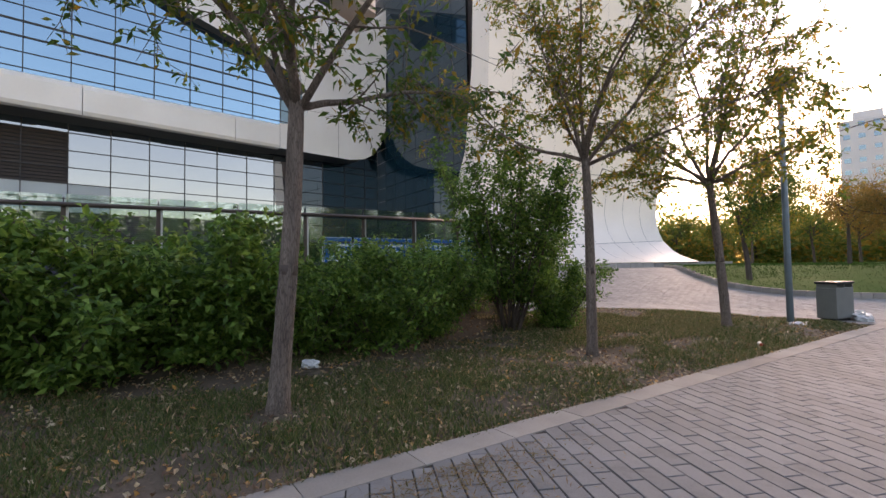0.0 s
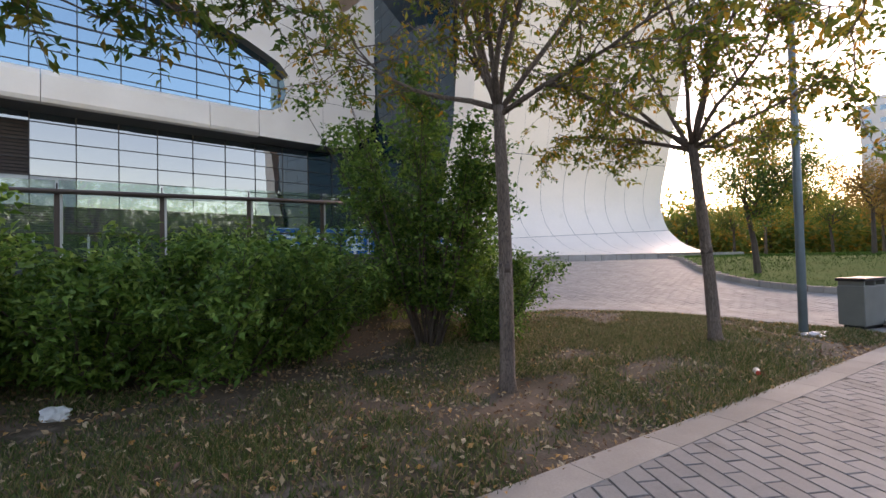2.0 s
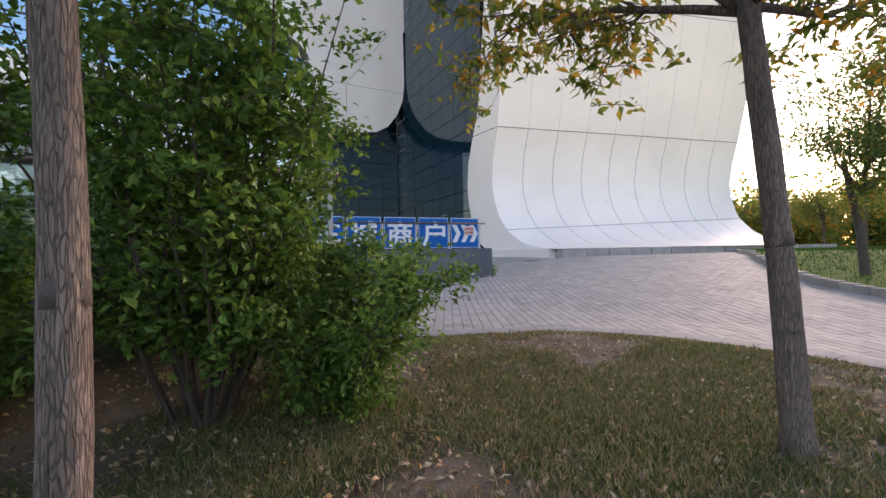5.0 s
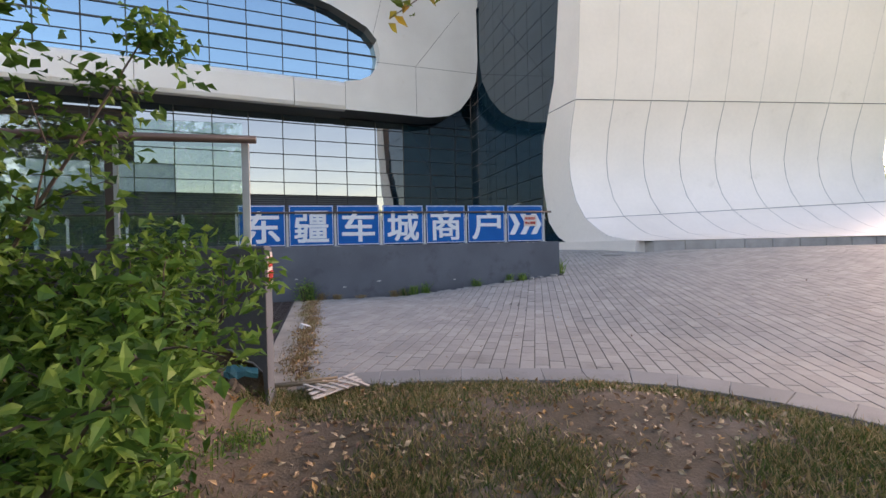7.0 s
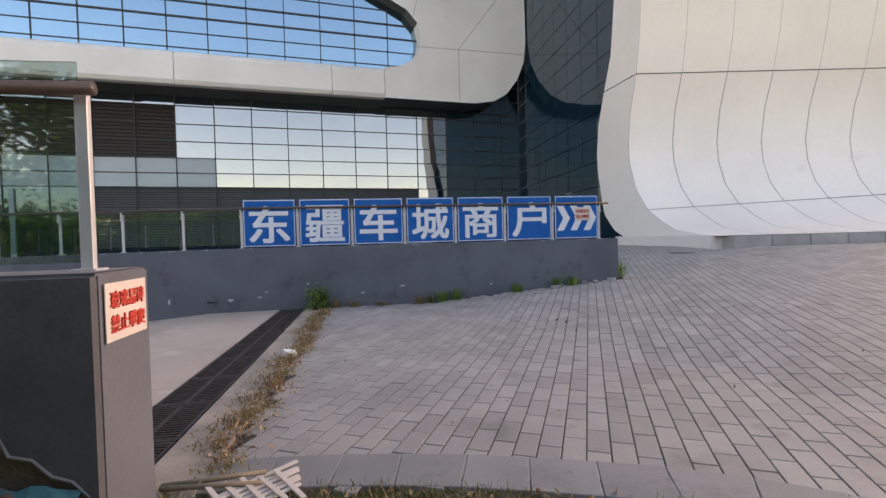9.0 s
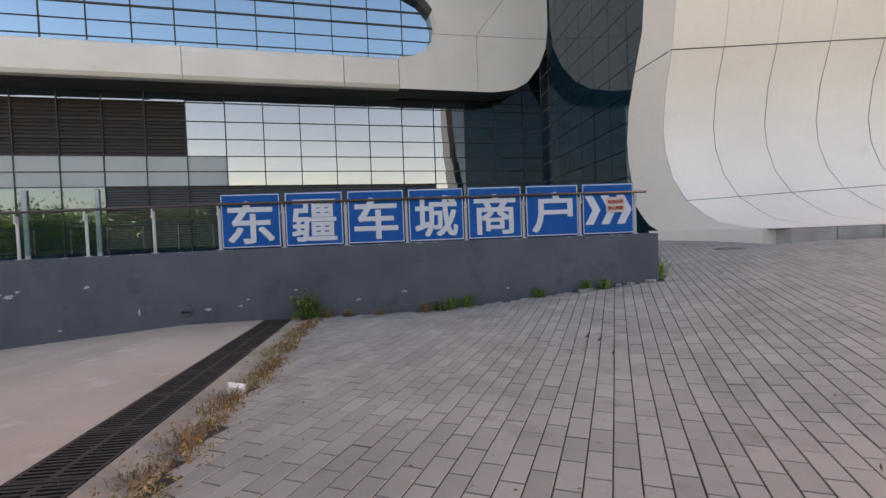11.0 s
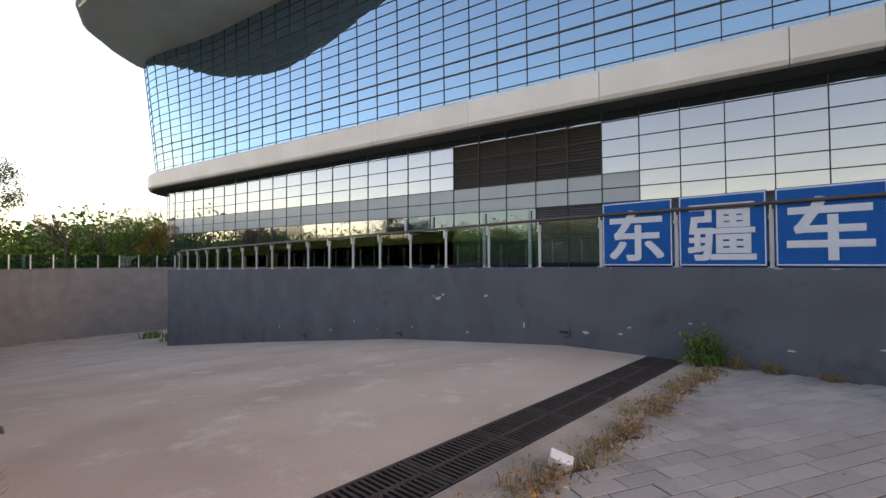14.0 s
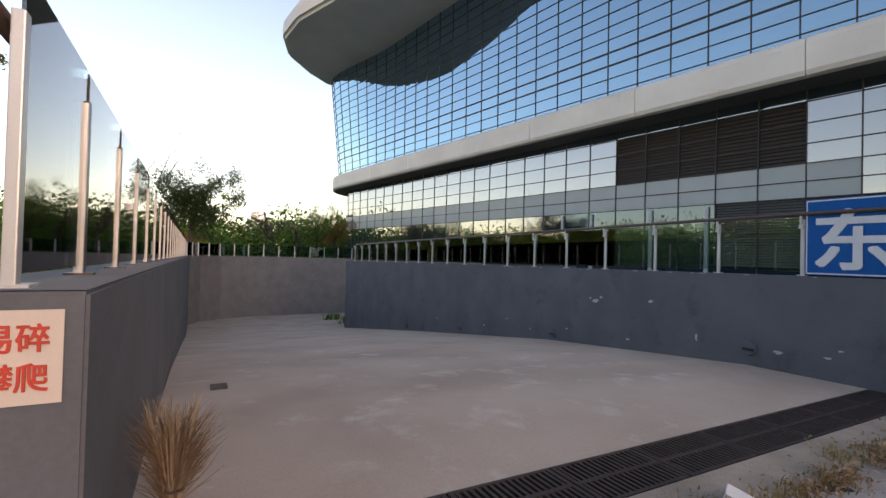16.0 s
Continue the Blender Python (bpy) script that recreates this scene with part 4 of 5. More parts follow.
part("joint_bed", bm, M_PAVE_BED, plaza, "dark sandy joints")
lay(0.364, 0.1638, radians(64.0), forecourt, ground_z, (1.8, 30.0, -14.2, 11.0), (2.2, 6.0, -6.9, -3.0), plaza, (M_PAVER, M_PAVER_OB), 5, (5.101, -5.653))


def footpath(x, y):
    return y < KERB_Y1 + 0.1


footway = thing("footpath_paving", "grey brick footpath in running bond with dark joints", "paving", kind="structure")
bm = bmesh.new()
for i in range(105):
    for j in range(16):
        xa, ya = -16 + i * 0.4, -20.5 + j * (KERB_Y1 + 20.5) / 16
        xb, yb = xa + 0.4, ya + (KERB_Y1 + 20.5) / 16
        bm.faces.new([bm.verts.new((a, b, bed_z(a, b))) for a, b in ((xa, ya), (xb, ya), (xb, yb), (xa, yb))])
bmesh.ops.remove_doubles(bm, verts=bm.verts, dist=0.001)
part("joint_bed", bm, M_PAVE_BED, footway, "dark sandy joints")
lay(0.29, 0.138, radians(65.5), footpath, ground_z, (-9.0, 24.0, -18.5, KERB_Y1 + 0.1), (-4.4, -0.8, -16.6, -14.2), footway, (M_PATH, M_PATH_OB), 6, (-2.694, -14.22), 0.011)

# flat kerb stones between lawn and footpath, and along the rounded lawn edge
kerb = thing("lawn_kerb", "flat pale kerb stones along the lawn", "kerb", kind="structure")
me = None
for k in range(40):
    x = -16 + 0.8 * k
    if x > 14:
        break
    ob = part("kerb_stone", boxes((-0.397, 0.397, KERB_Y1, KERB_Y0, -0.12, 0.0), bevel=0.005), M_KERB, kerb)
    ob.matrix_basis = pose(x, 0, ground_z(x, -14.05) + 0.006, 0, random.uniform(-0.12, 0.12), 0)
edge = [Vector((*p, 0)) for p in LAWN_EDGE]
acc, last = 0.0, edge[0]
dense = []
for a, b in zip(edge, edge[1:]):
    n = max(1, int((b - a).length / 0.05))
    dense += [a.lerp(b, i / n) for i in range(n)]
step = 8


def edge_normal(i):
    d = dense[min(i + 2, len(dense) - 1)] - dense[max(i - 2, 0)]
    return Vector((-d.y, d.x, 0)).normalized()


for i in range(0, len(dense) - step, step):
    a, b = dense[i], dense[i + step]
    e = (b - a).normalized() * 0.003
    na, nb = edge_normal(i), edge_normal(i + step)
    quad = [a + e - na * 0.03, b - e - nb * 0.03, b - e + nb * 0.38, a + e + na * 0.38]
    bm = bmesh.new()
    lo = [bm.verts.new((p.x, p.y, ground_z(p.x, p.y) - 0.1)) for p in quad]
    hi = [bm.verts.new((p.x, p.y, ground_z(p.x, p.y) + 0.006)) for p in quad]
    bm.faces.new(hi)
    for k in range(4):
        bm.faces.new((lo[k], lo[(k + 1) % 4], hi[(k + 1) % 4], hi[k]))
    bmesh.ops.bevel(bm, geom=[ed for ed in bm.edges if ed.verts[0] in hi and ed.verts[1] in hi], offset=0.005, segments=1, affect="EDGES")
    bmesh.ops.recalc_face_normals(bm, faces=bm.faces)
    part("kerb_stone", bm, M_PATH_OB, kerb)

# green island with its kerb
bm = bmesh.new()
dense_is = []
for (xa, ya), (xb, yb) in zip(ISLAND, ISLAND[1:] + ISLAND[:1]):
    for k in range(4):
        dense_is.append((xa + (xb - xa) * k / 4, ya + (yb - ya) * k / 4))
bm.faces.new([bm.verts.new((x, y, ground_z(x, y) + 0.10)) for x, y in dense_is])
bmesh.ops.triangulate(bm, faces=bm.faces)
M_TURF = material("turf", (0.06, 0.125, 0.022), 0.95, vary=0.3, scale=0.8, fine=40, bump=0.6, tint=(0.085, 0.135, 0.03), spec=0.05)
structure(part("island_lawn", bm, M_TURF), "mown green lawn island inside a pale kerb", "lawn")
isl = thing("island_kerb", "pale stone kerb round the green lawn island", "kerb", kind="structure")
for (xa, ya), (xb, yb) in zip(dense_is, dense_is[1:] + dense_is[:1]):
    L = math.hypot(xb - xa, yb - ya)
    n = max(1, int(L / 1.0))
    for k in range(n):
        x, y = xa + (xb - xa) * (k + 0.5) / n, ya + (yb - ya) * (k + 0.5) / n
        if x > 45:
            continue
        ob = part("kerb_stone", boxes((-L / n / 2 + 0.005, L / n / 2 - 0.005, -0.09, 0.09, -0.15, 0.16), bevel=0.01), M_KERB, isl)
        ob.matrix_basis = pose(x, y, ground_z(x, y), 0, 0, math.degrees(math.atan2(yb - ya, xb - xa)))


# ---- plants ----
def leaves(centres, normals_rand, length, width, seed, droop=0.3, name="leaf_mass"):
    """Many small folded leaves: arrays of six points, four triangles each."""
    rng = np.random.default_rng(seed)
    n = len(centres)
    C = np.asarray(centres, float)
    d = rng.normal(size=(n, 3))
    d[:, 2] = d[:, 2] * 0.6 - droop
    d /= np.linalg.norm(d, axis=1)[:, None]
    up = rng.normal(size=(n, 3)) * normals_rand + np.array([0, 0, 1.0])
    s = np.cross(d, up)
    s /= np.linalg.norm(s, axis=1)[:, None] + 1e-9
    nn = np.cross(s, d)
    L = (length * rng.uniform(0.6, 1.25, n))[:, None]
    W = (width * rng.uniform(0.7, 1.2, n))[:, None]
    p0, p3 = C, C + d * L - nn * L * 0.12
    m = C + d * L * 0.45 + nn * L * 0.03
    a, b = m + s * W * 0.5 + nn * W * 0.2, m - s * W * 0.5 + nn * W * 0.2
    V = np.stack([p0, a, p3, b, m], 1).reshape(-1, 3)
    base = np.arange(n) * 5
    F = np.concatenate([np.stack([base, base + 1, base + 4], 1), np.stack([base + 1, base + 2, base + 4], 1),
                        np.stack([base + 2, base + 3, base + 4], 1), np.stack([base + 3, base, base + 4], 1)])
    me = bpy.data.meshes.new(name)
    me.from_pydata(V.tolist(), [], F.tolist())
    return me


def grow(rng, start, direction, length, segs, bend, rise):
    pts = [Vector(start)]
    d = Vector(direction).normalized()
    for _ in range(segs):
        d = (d + Vector((rng.gauss(0, bend), rng.gauss(0, bend), rng.gauss(0, bend) + rise))).normalized()
        pts.append(pts[-1] + d * (length / segs))
    return pts


def make_tree(at, height_fork, r0, lean_xy, crown, seed, leaf_mat, label, n_leaf=14, leaf_size=(0.085, 0.034), band=True, limbs=7, low=2, category="tree", group="", bark=None, az0=0.4, steep=(0.8, 1.3)):
    """Trunk to the fork, limbs, branches, twigs with leaves along them."""
    rng = random.Random(seed)
    t = thing("tree", label, category, at, group=group)
    base = Vector((0, 0, -0.08))
    top = Vector((lean_xy[0], lean_xy[1], height_fork))
    pts, rad = [], []
    for k in range(15):
        f = k / 14
        pts.append(base.lerp(top, f) + Vector((math.sin(f * 5 + seed) * 0.018, math.cos(f * 4 + seed) * 0.018, 0)))
        rad.append(r0 * (1.28 - 0.35 * f) + r0 * 0.5 * max(0, 1 - f * 9) ** 2)
    bm = tube(bmesh.new(), pts, rad, 14)
    for v in bm.verts:
        v.co += Vector((noise.noise(v.co * 14), noise.noise(v.co * 14 + Vector((5, 0, 0))), 0)) * r0 * 0.10
    part("trunk", bm, bark or M_BARK, t, "grey-brown furrowed trunk", True)
    if band:
        f = 1.30 / (height_fork + 0.08)
        p = [base.lerp(top, f - 0.008) + Vector((math.sin(f * 5 + seed) * 0.018, math.cos(f * 4 + seed) * 0.018, 0)), base.lerp(top, f + 0.022) + Vector((math.sin(f * 5 + seed) * 0.018, math.cos(f * 4 + seed) * 0.018, 0))]
        part("paint_band", tube(bmesh.new(), p, r0 * 1.14, 14), M_BARK_DARK, t, "dark stained ring round the trunk", True)
    wood = bmesh.new()
    tips = []
    for i in range(limbs):
        az = 2 * math.pi * (i + rng.uniform(-0.3, 0.3)) / limbs
        if i < low:
            az = az0 + 2.1 * i
        el = rng.uniform(*steep) if i >= low else rng.uniform(0.12, 0.38)
        d = Vector((math.cos(az) * math.cos(el), math.sin(az) * math.cos(el), math.sin(el)))
        L = crown * (rng.uniform(0.75, 1.15) if i >= low else rng.uniform(0.6, 0.8))
        limb = grow(rng, top - Vector((0, 0, rng.uniform(0, 0.12))), d, L, 7, 0.13, 0.02)
        tube(wood, limb, [r0 * (0.52 - 0.062 * k) for k in range(8)], 7)
        for j in range(13):
            q = rng.randrange(2, 8)
            dd = (limb[q] - limb[q - 1]).normalized() + Vector((rng.gauss(0, 0.7), rng.gauss(0, 0.7), rng.gauss(-0.05, 0.45)))
            br = grow(rng, limb[q], dd, min(1.5, L * rng.uniform(0.3, 0.5)), 5, 0.2, -0.03)
            tube(wood, br, [r0 * (0.15 - 0.024 * k) for k in range(6)], 5)
            for m in range(6):
                qq = rng.randrange(1, 6)
                d3 = Vector((rng.gauss(0, 1), rng.gauss(0, 1), rng.gauss(-0.25, 0.6)))
                tw = grow(rng, br[qq], d3, rng.uniform(0.22, 0.5), 3, 0.25, -0.12)
                tube(wood, tw, [0.006, 0.005, 0.004, 0.002], 3)
                for _ in range(n_leaf):
                    s = rng.randrange(0, 3)
                    tips.append(tw[s].lerp(tw[s + 1], rng.random()) + Vector((rng.gauss(0, 0.035), rng.gauss(0, 0.035), rng.gauss(0, 0.03))))
    tagged(part("branch_work", wood, bark or M_BARK, t, smooth=True), kind="stuff")
    me = leaves(tips, 0.7, leaf_size[0], leaf_size[1], seed, 0.55)
    me.materials.append(leaf_mat)
    mesh_part("crown", me, t)
    return t


ROW = "street trees in the lawn"
make_tree((-4.93, -12.64, lawn_z(-4.93, -12.64)), 2.75, 0.073, (0.14, -0.06), 2.9, 11, M_LEAF_TREE, "young ash tree with green and yellowing leaves, trunk leaning slightly", group=ROW, n_leaf=14, leaf_size=(0.105, 0.042), limbs=8, low=1, az0=0.2, steep=(0.95, 1.35))
make_tree((-0.38, -12.41, lawn_z(-0.38, -12.41)), 2.9, 0.062, (0.0, 0.05), 2.9, 12, M_LEAF_OLIVE, "young ash tree with thin olive-yellow crown in the lawn", group=ROW, n_leaf=15, leaf_size=(0.09, 0.034), limbs=9, low=2, az0=2.6)
make_tree((3.10, -12.68, lawn_z(3.10, -12.68)), 2.75, 0.066, (-0.07, 0.2), 2.9, 13, M_LEAF_OLIVE, "young ash tree with sparse yellowing leaves near the lamp post", group=ROW, n_leaf=16, leaf_size=(0.105, 0.044), limbs=11, low=3, az0=radians(125), steep=(0.65, 1.25))


def make_shrub(name, at, rx, ry, h, seed, mat, label, n, leaf=(0.06, 0.028), stems=10, spread=0.35, low=0.05, flare=1.0, bare=1):
    """Stems fanning from the ground and leafy sprays filling an uneven outline."""
    rng = random.Random(seed)
    nr = np.random.default_rng(seed)
    t = thing(name, label, "shrub", at)
    bm = bmesh.new()
    tips = []
    for i in range(stems):
        az = rng.uniform(0, 2 * math.pi)
        foot = Vector((math.cos(az) * rx * 0.22 * rng.random(), math.sin(az) * ry * 0.22 * rng.random(), -0.05))
        d = Vector((math.cos(az) * spread * rng.uniform(0.3, 1.4) * rx / h * 2, math.sin(az) * spread * rng.uniform(0.3, 1.4) * ry / h * 2, 1))
        L = h * rng.uniform(0.75, 1.1)
        st = grow(rng, foot, d, L, 8, 0.06, 0.0)
        tube(bm, st, [0.018 - 0.0018 * k for k in range(9)], 5)
        for j in range(16):
            q = rng.randrange(bare, 9)
            f = q / 8
            reach = (0.25 + 0.75 * math.sin(math.pi * min(1, f * 0.75 + 0.15))) * flare
            d2 = Vector((rng.gauss(0, 1), rng.gauss(0, 1), rng.gauss(0.55, 0.5)))
            br = grow(rng, st[q], d2, min(rx, ry) * rng.uniform(0.35, 0.75) * reach, 4, 0.2, 0.0)
            tube(bm, br, [0.006, 0.005, 0.004, 0.003, 0.002], 3)
            tips.append(br)
    tagged(part("woody_stem_mass", bm, M_TWIG, t), kind="stuff")
    pts = []
    for k in range(n):
        br = tips[rng.randrange(len(tips))]
        s = rng.randrange(0, 4)
        p = br[s].lerp(br[s + 1], rng.random())
        p = p + Vector((rng.gauss(0, 0.07), rng.gauss(0, 0.07), rng.gauss(0, 0.07)))
        if p.z > low:
            pts.append(p)
    me = leaves(pts, 0.6, leaf[0], leaf[1], seed, 0.25)
    me.materials.append(mat)
    mesh_part("foliage", me, t)
    return t


def gz0(x, y):
    return lawn_z(x, y)


make_shrub("tall_shrub", (-0.05, -10.25, gz0(0, -10.2)), 1.0, 0.95, 3.3, 21, M_LEAF_BUSH, "tall upright dark green shrub with many stems", 24000, (0.075, 0.05), stems=30, spread=0.55, bare=2)
make_shrub("low_shrub", (0.93, -10.55, gz0(1.0, -10.5)), 0.6, 0.7, 1.4, 22, M_LEAF_HEDGE, "low dense dark green shrub beside the tall one", 16000, (0.07, 0.034), stems=20, spread=0.6)
make_shrub("low_shrub", (-0.5, -9.2, gz0(0.5, -9.3)), 0.7, 0.55, 1.0, 28, M_LEAF_HEDGE, "feathery green shrub against the ramp wall", 8000, (0.06, 0.02), stems=16, spread=0.6)
HEDGE = [(-7.9, -9.9, 1.2, 1.0, 1.75), (-6.6, -10.3, 1.1, 1.0, 1.7), (-5.3, -10.1, 1.1, 1.0, 1.8), (-3.9, -10.2, 0.9, 0.9, 1.45), (-2.75, -10.5, 1.1, 1.0, 1.75), (-1.8, -10.1, 0.8, 0.8, 1.6), (-9.6, -9.9, 1.3, 1.0, 1.85), (-11.6, -10.0, 1.3, 1.0, 1.85)]
for i, (x, y, rx, ry, h) in enumerate(HEDGE):
    far = i >= 6
    make_shrub("hedge_shrub", (x, y, gz0(x, y)), rx, ry, h, 30 + i, M_LEAF_HEDGE, "broad-leaved dark green shrub in a loose hedge", 5000 if far else 13000, (0.125, 0.068) if i < 3 else (0.10, 0.044), stems=20, spread=0.62)

# grass blades and fallen leaves over the lawn
rng = np.random.default_rng(4)


def lawn_points(n, density=None):
    out = []
    while len(out) < n:
        xs, ys = rng.uniform(-11, 6.5, 4000), rng.uniform(KERB_Y0 - 0.03, -7.8, 4000)
        keep = rng.uniform(0, 1, 4000)
        for x, y, k in zip(xs, ys, keep):
            if x > lawn_limit(y) - 0.03 or (x < 1.6 and y > -8.33):
                continue
            d = 0.55 + 1.3 * noise.noise((x * 0.6, y * 0.6, 1.0)) + 0.8 * noise.noise((x * 1.9, y * 1.9, 7.0))
            if y > -11.3 and x < 0.2:
                d -= 0.3
            for bx, by in ((-4.9, -12.6), (-0.4, -12.4), (3.1, -12.7), (-4.3, -12.4), (0.1, -12.6)):
                d -= 0.8 * max(0, 1 - math.hypot(x - bx, y - by) / 0.5)
            if density is not None or k < d:
                out.append((x, y))
    return out[:n]


def blades(points, h, w, mat, name, label, category, zf):
    n = len(points)
    P = np.array([(x, y, zf(x, y) - 0.005) for x, y in points])
    az = rng.uniform(0, 2 * math.pi, n)
    s = np.stack([np.cos(az), np.sin(az), np.zeros(n)], 1)
    hh = (h * rng.uniform(0.4, 1.3, n))[:, None]
    tip = P + np.stack([rng.normal(0, 0.55, n), rng.normal(0, 0.55, n), np.ones(n)], 1) * hh
    V = np.stack([P - s * w, P + s * w, tip], 1).reshape(-1, 3)
    F = np.arange(n * 3).reshape(-1, 3)
    return tagged(new(name, raw_mesh(name, V.tolist(), F.tolist(), mat)), label, category, kind="stuff")


blades(lawn_points(180000), 0.06, 0.0055, M_GRASS, "grass", "thin short green and straw-coloured grass blades", "grass", lawn_z)
dry = [(x, y) for x, y in lawn_points(150000) if rng.uniform() < smooth((x + 1.5) / 3.5) * (0.75 if y > -12.6 else 0.4)]
blades(dry, 0.06, 0.005, M_STRAW, "dry_grass", "dry straw-coloured grass blades near the paving", "grass", lawn_z)
pts = lawn_points(16000, 1)
me = leaves([(x, y, lawn_z(x, y) + 0.012) for x, y in pts], 0.6, 0.065, 0.032, 9, 0.0, "fallen_leaves")
me.materials.append(M_LEAF_DEAD)
tagged(new("fallen_leaves", me), "dry brown and yellow leaves scattered on the lawn", "leaves", kind="stuff")
kp = [(x, KERB_Y0 + abs(rng.normal(0, 0.1)) - 0.04) for x in rng.uniform(-8, 6, 900)]
me = leaves([(x, y, lawn_z(x, y) + 0.015) for x, y in kp], 0.2, 0.05, 0.022, 10, 0.0, "kerb_leaves")
me.materials.append(M_LEAF_DEAD)
tagged(new("leaf_litter", me), "drift of dry brown leaf litter along the kerb", "leaves", kind="stuff")
ip = []
while len(ip) < 26000:
    x, y = rng.uniform(11.5, 30), rng.uniform(-16, 3)
    if island_inside(x, y):
        ip.append((x, y))
blades(ip, 0.09, 0.012, M_LAWN_GREEN, "island_grass", "short mown green grass blades", "grass", lambda x, y: ground_z(x, y) + 0.1)


# dry weeds along the drain strip and the wall foot
def tuft(at, h, n, mat, label, seed, spread=0.14, name="weed", w=0.006):
    r = random.Random(seed)
    t = thing(name, label, "weed", at)
    bm = bmesh.new()
    for _ in range(n):
        a, sp = r.uniform(0, 2 * math.pi), r.uniform(0, spread)
        x, y = math.cos(a) * sp, math.sin(a) * sp
        hh = h * r.uniform(0.35, 1.1)
        lx, ly = r.gauss(0, 0.4) * hh, r.gauss(0, 0.4) * hh
        s = Vector((r.gauss(0, 1), r.gauss(0, 1), 0)).normalized() * w
        p = Vector((x, y, 0))
        m, e = p + Vector((lx * 0.35, ly * 0.35, hh * 0.6)), p + Vector((lx, ly, hh))
        vs = [bm.verts.new(v) for v in (p - s, p + s, m + s, m - s, e)]
        bm.faces.new(vs[:4])
        bm.faces.new((vs[3], vs[2], vs[4]))
    tagged(part("stalk_mass", bm, mat, t), kind="stuff")
    pts = [(r.gauss(0, spread * 0.6), r.gauss(0, spread * 0.6), r.uniform(0.02, h * 0.8)) for _ in range(n * 2)]
    me = leaves(pts, 0.8, 0.04, 0.014, seed, 0.1)
    me.materials.append(mat)
    tagged(mesh_part("leaf_mass", me, t), kind="stuff")
    return t


rw = random.Random(8)
for k in range(26):
    y = -7.4 + 0.27 * k + rw.uniform(-0.1, 0.1)
    x = 1.74 + rw.uniform(-0.08, 0.12)
    if abs(y + 4.5) > 0.2:
        tuft((x, y, gz + 0.012), rw.uniform(0.05, 0.15), 45, M_DRY if k % 4 else M_STRAW, "dry brown weeds along the drain strip", 100 + k, 0.17, w=0.004)
strip_leaves = [(rw.gauss(1.80, 0.09), rw.uniform(-7.5, -0.4), gz + rw.uniform(0.015, 0.05)) for _ in range(900)]
me = leaves(strip_leaves, 0.6, 0.06, 0.026, 71, 0.0, "strip_leaves")
me.materials.append(M_LEAF_DEAD)
tagged(new("strip_leaves", me), "curled orange-brown leaves caught in the weeds by the drain", "leaves", kind="stuff")
for x, h, m in ((1.75, 0.5, M_LEAF_HEDGE), (2.0, 0.2, M_DRY), (2.4, 0.16, M_DRY), (3.9, 0.2, M_DRY), (4.4, 0.28, M_LEAF_HEDGE), (4.75, 0.32, M_LEAF_HEDGE), (4.15, 0.22, M_GRASS), (6.2, 0.24, M_LEAF_HEDGE), (7.2, 0.28, M_LEAF_HEDGE), (7.6, 0.24, M_LEAF_HEDGE), (3.0, 0.1, M_DRY)):
    tuft((x, -0.12, ground_z(x, -0.1)), h, 70, m, "weeds growing at the foot of the grey wall", int(x * 31), 0.13)
make_shrub("weed_plant", (1.60, -0.33, gz + 0.01), 0.26, 0.24, 0.52, 91, M_LEAF_HEDGE, "leafy green weed growing from the drain by the wall", 520, (0.085, 0.034), stems=9, spread=0.5)
tuft((8.95, 0.25, ground_z(8.95, 0.2)), 0.5, 90, M_LEAF_HEDGE, "green weed at the end of the grey wall", 77, 0.2)
for k in range(14):
    a = rw.uniform(-29, -24)
    tuft((a, 1.5 + rw.uniform(-1, 2.0) + (a + 26) * 0.2, ramp_z(a)), 0.5, 40, M_LEAF_HEDGE, "green weeds on the lower ramp", 200 + k, 0.6, w=0.03)


# weeds on the earth banked against the near wall
for k in range(22):
    x, y = rw.uniform(-0.4, 1.5), rw.uniform(-9.9, -8.5)
    tuft((x, y, lawn_z(x, y)), rw.uniform(0.08, 0.22), 55, (M_STRAW, M_GRASS, M_LEAF_HEDGE)[k % 3], "straggling weeds on the earth bank by the wall", 300 + k, 0.22, w=0.004)


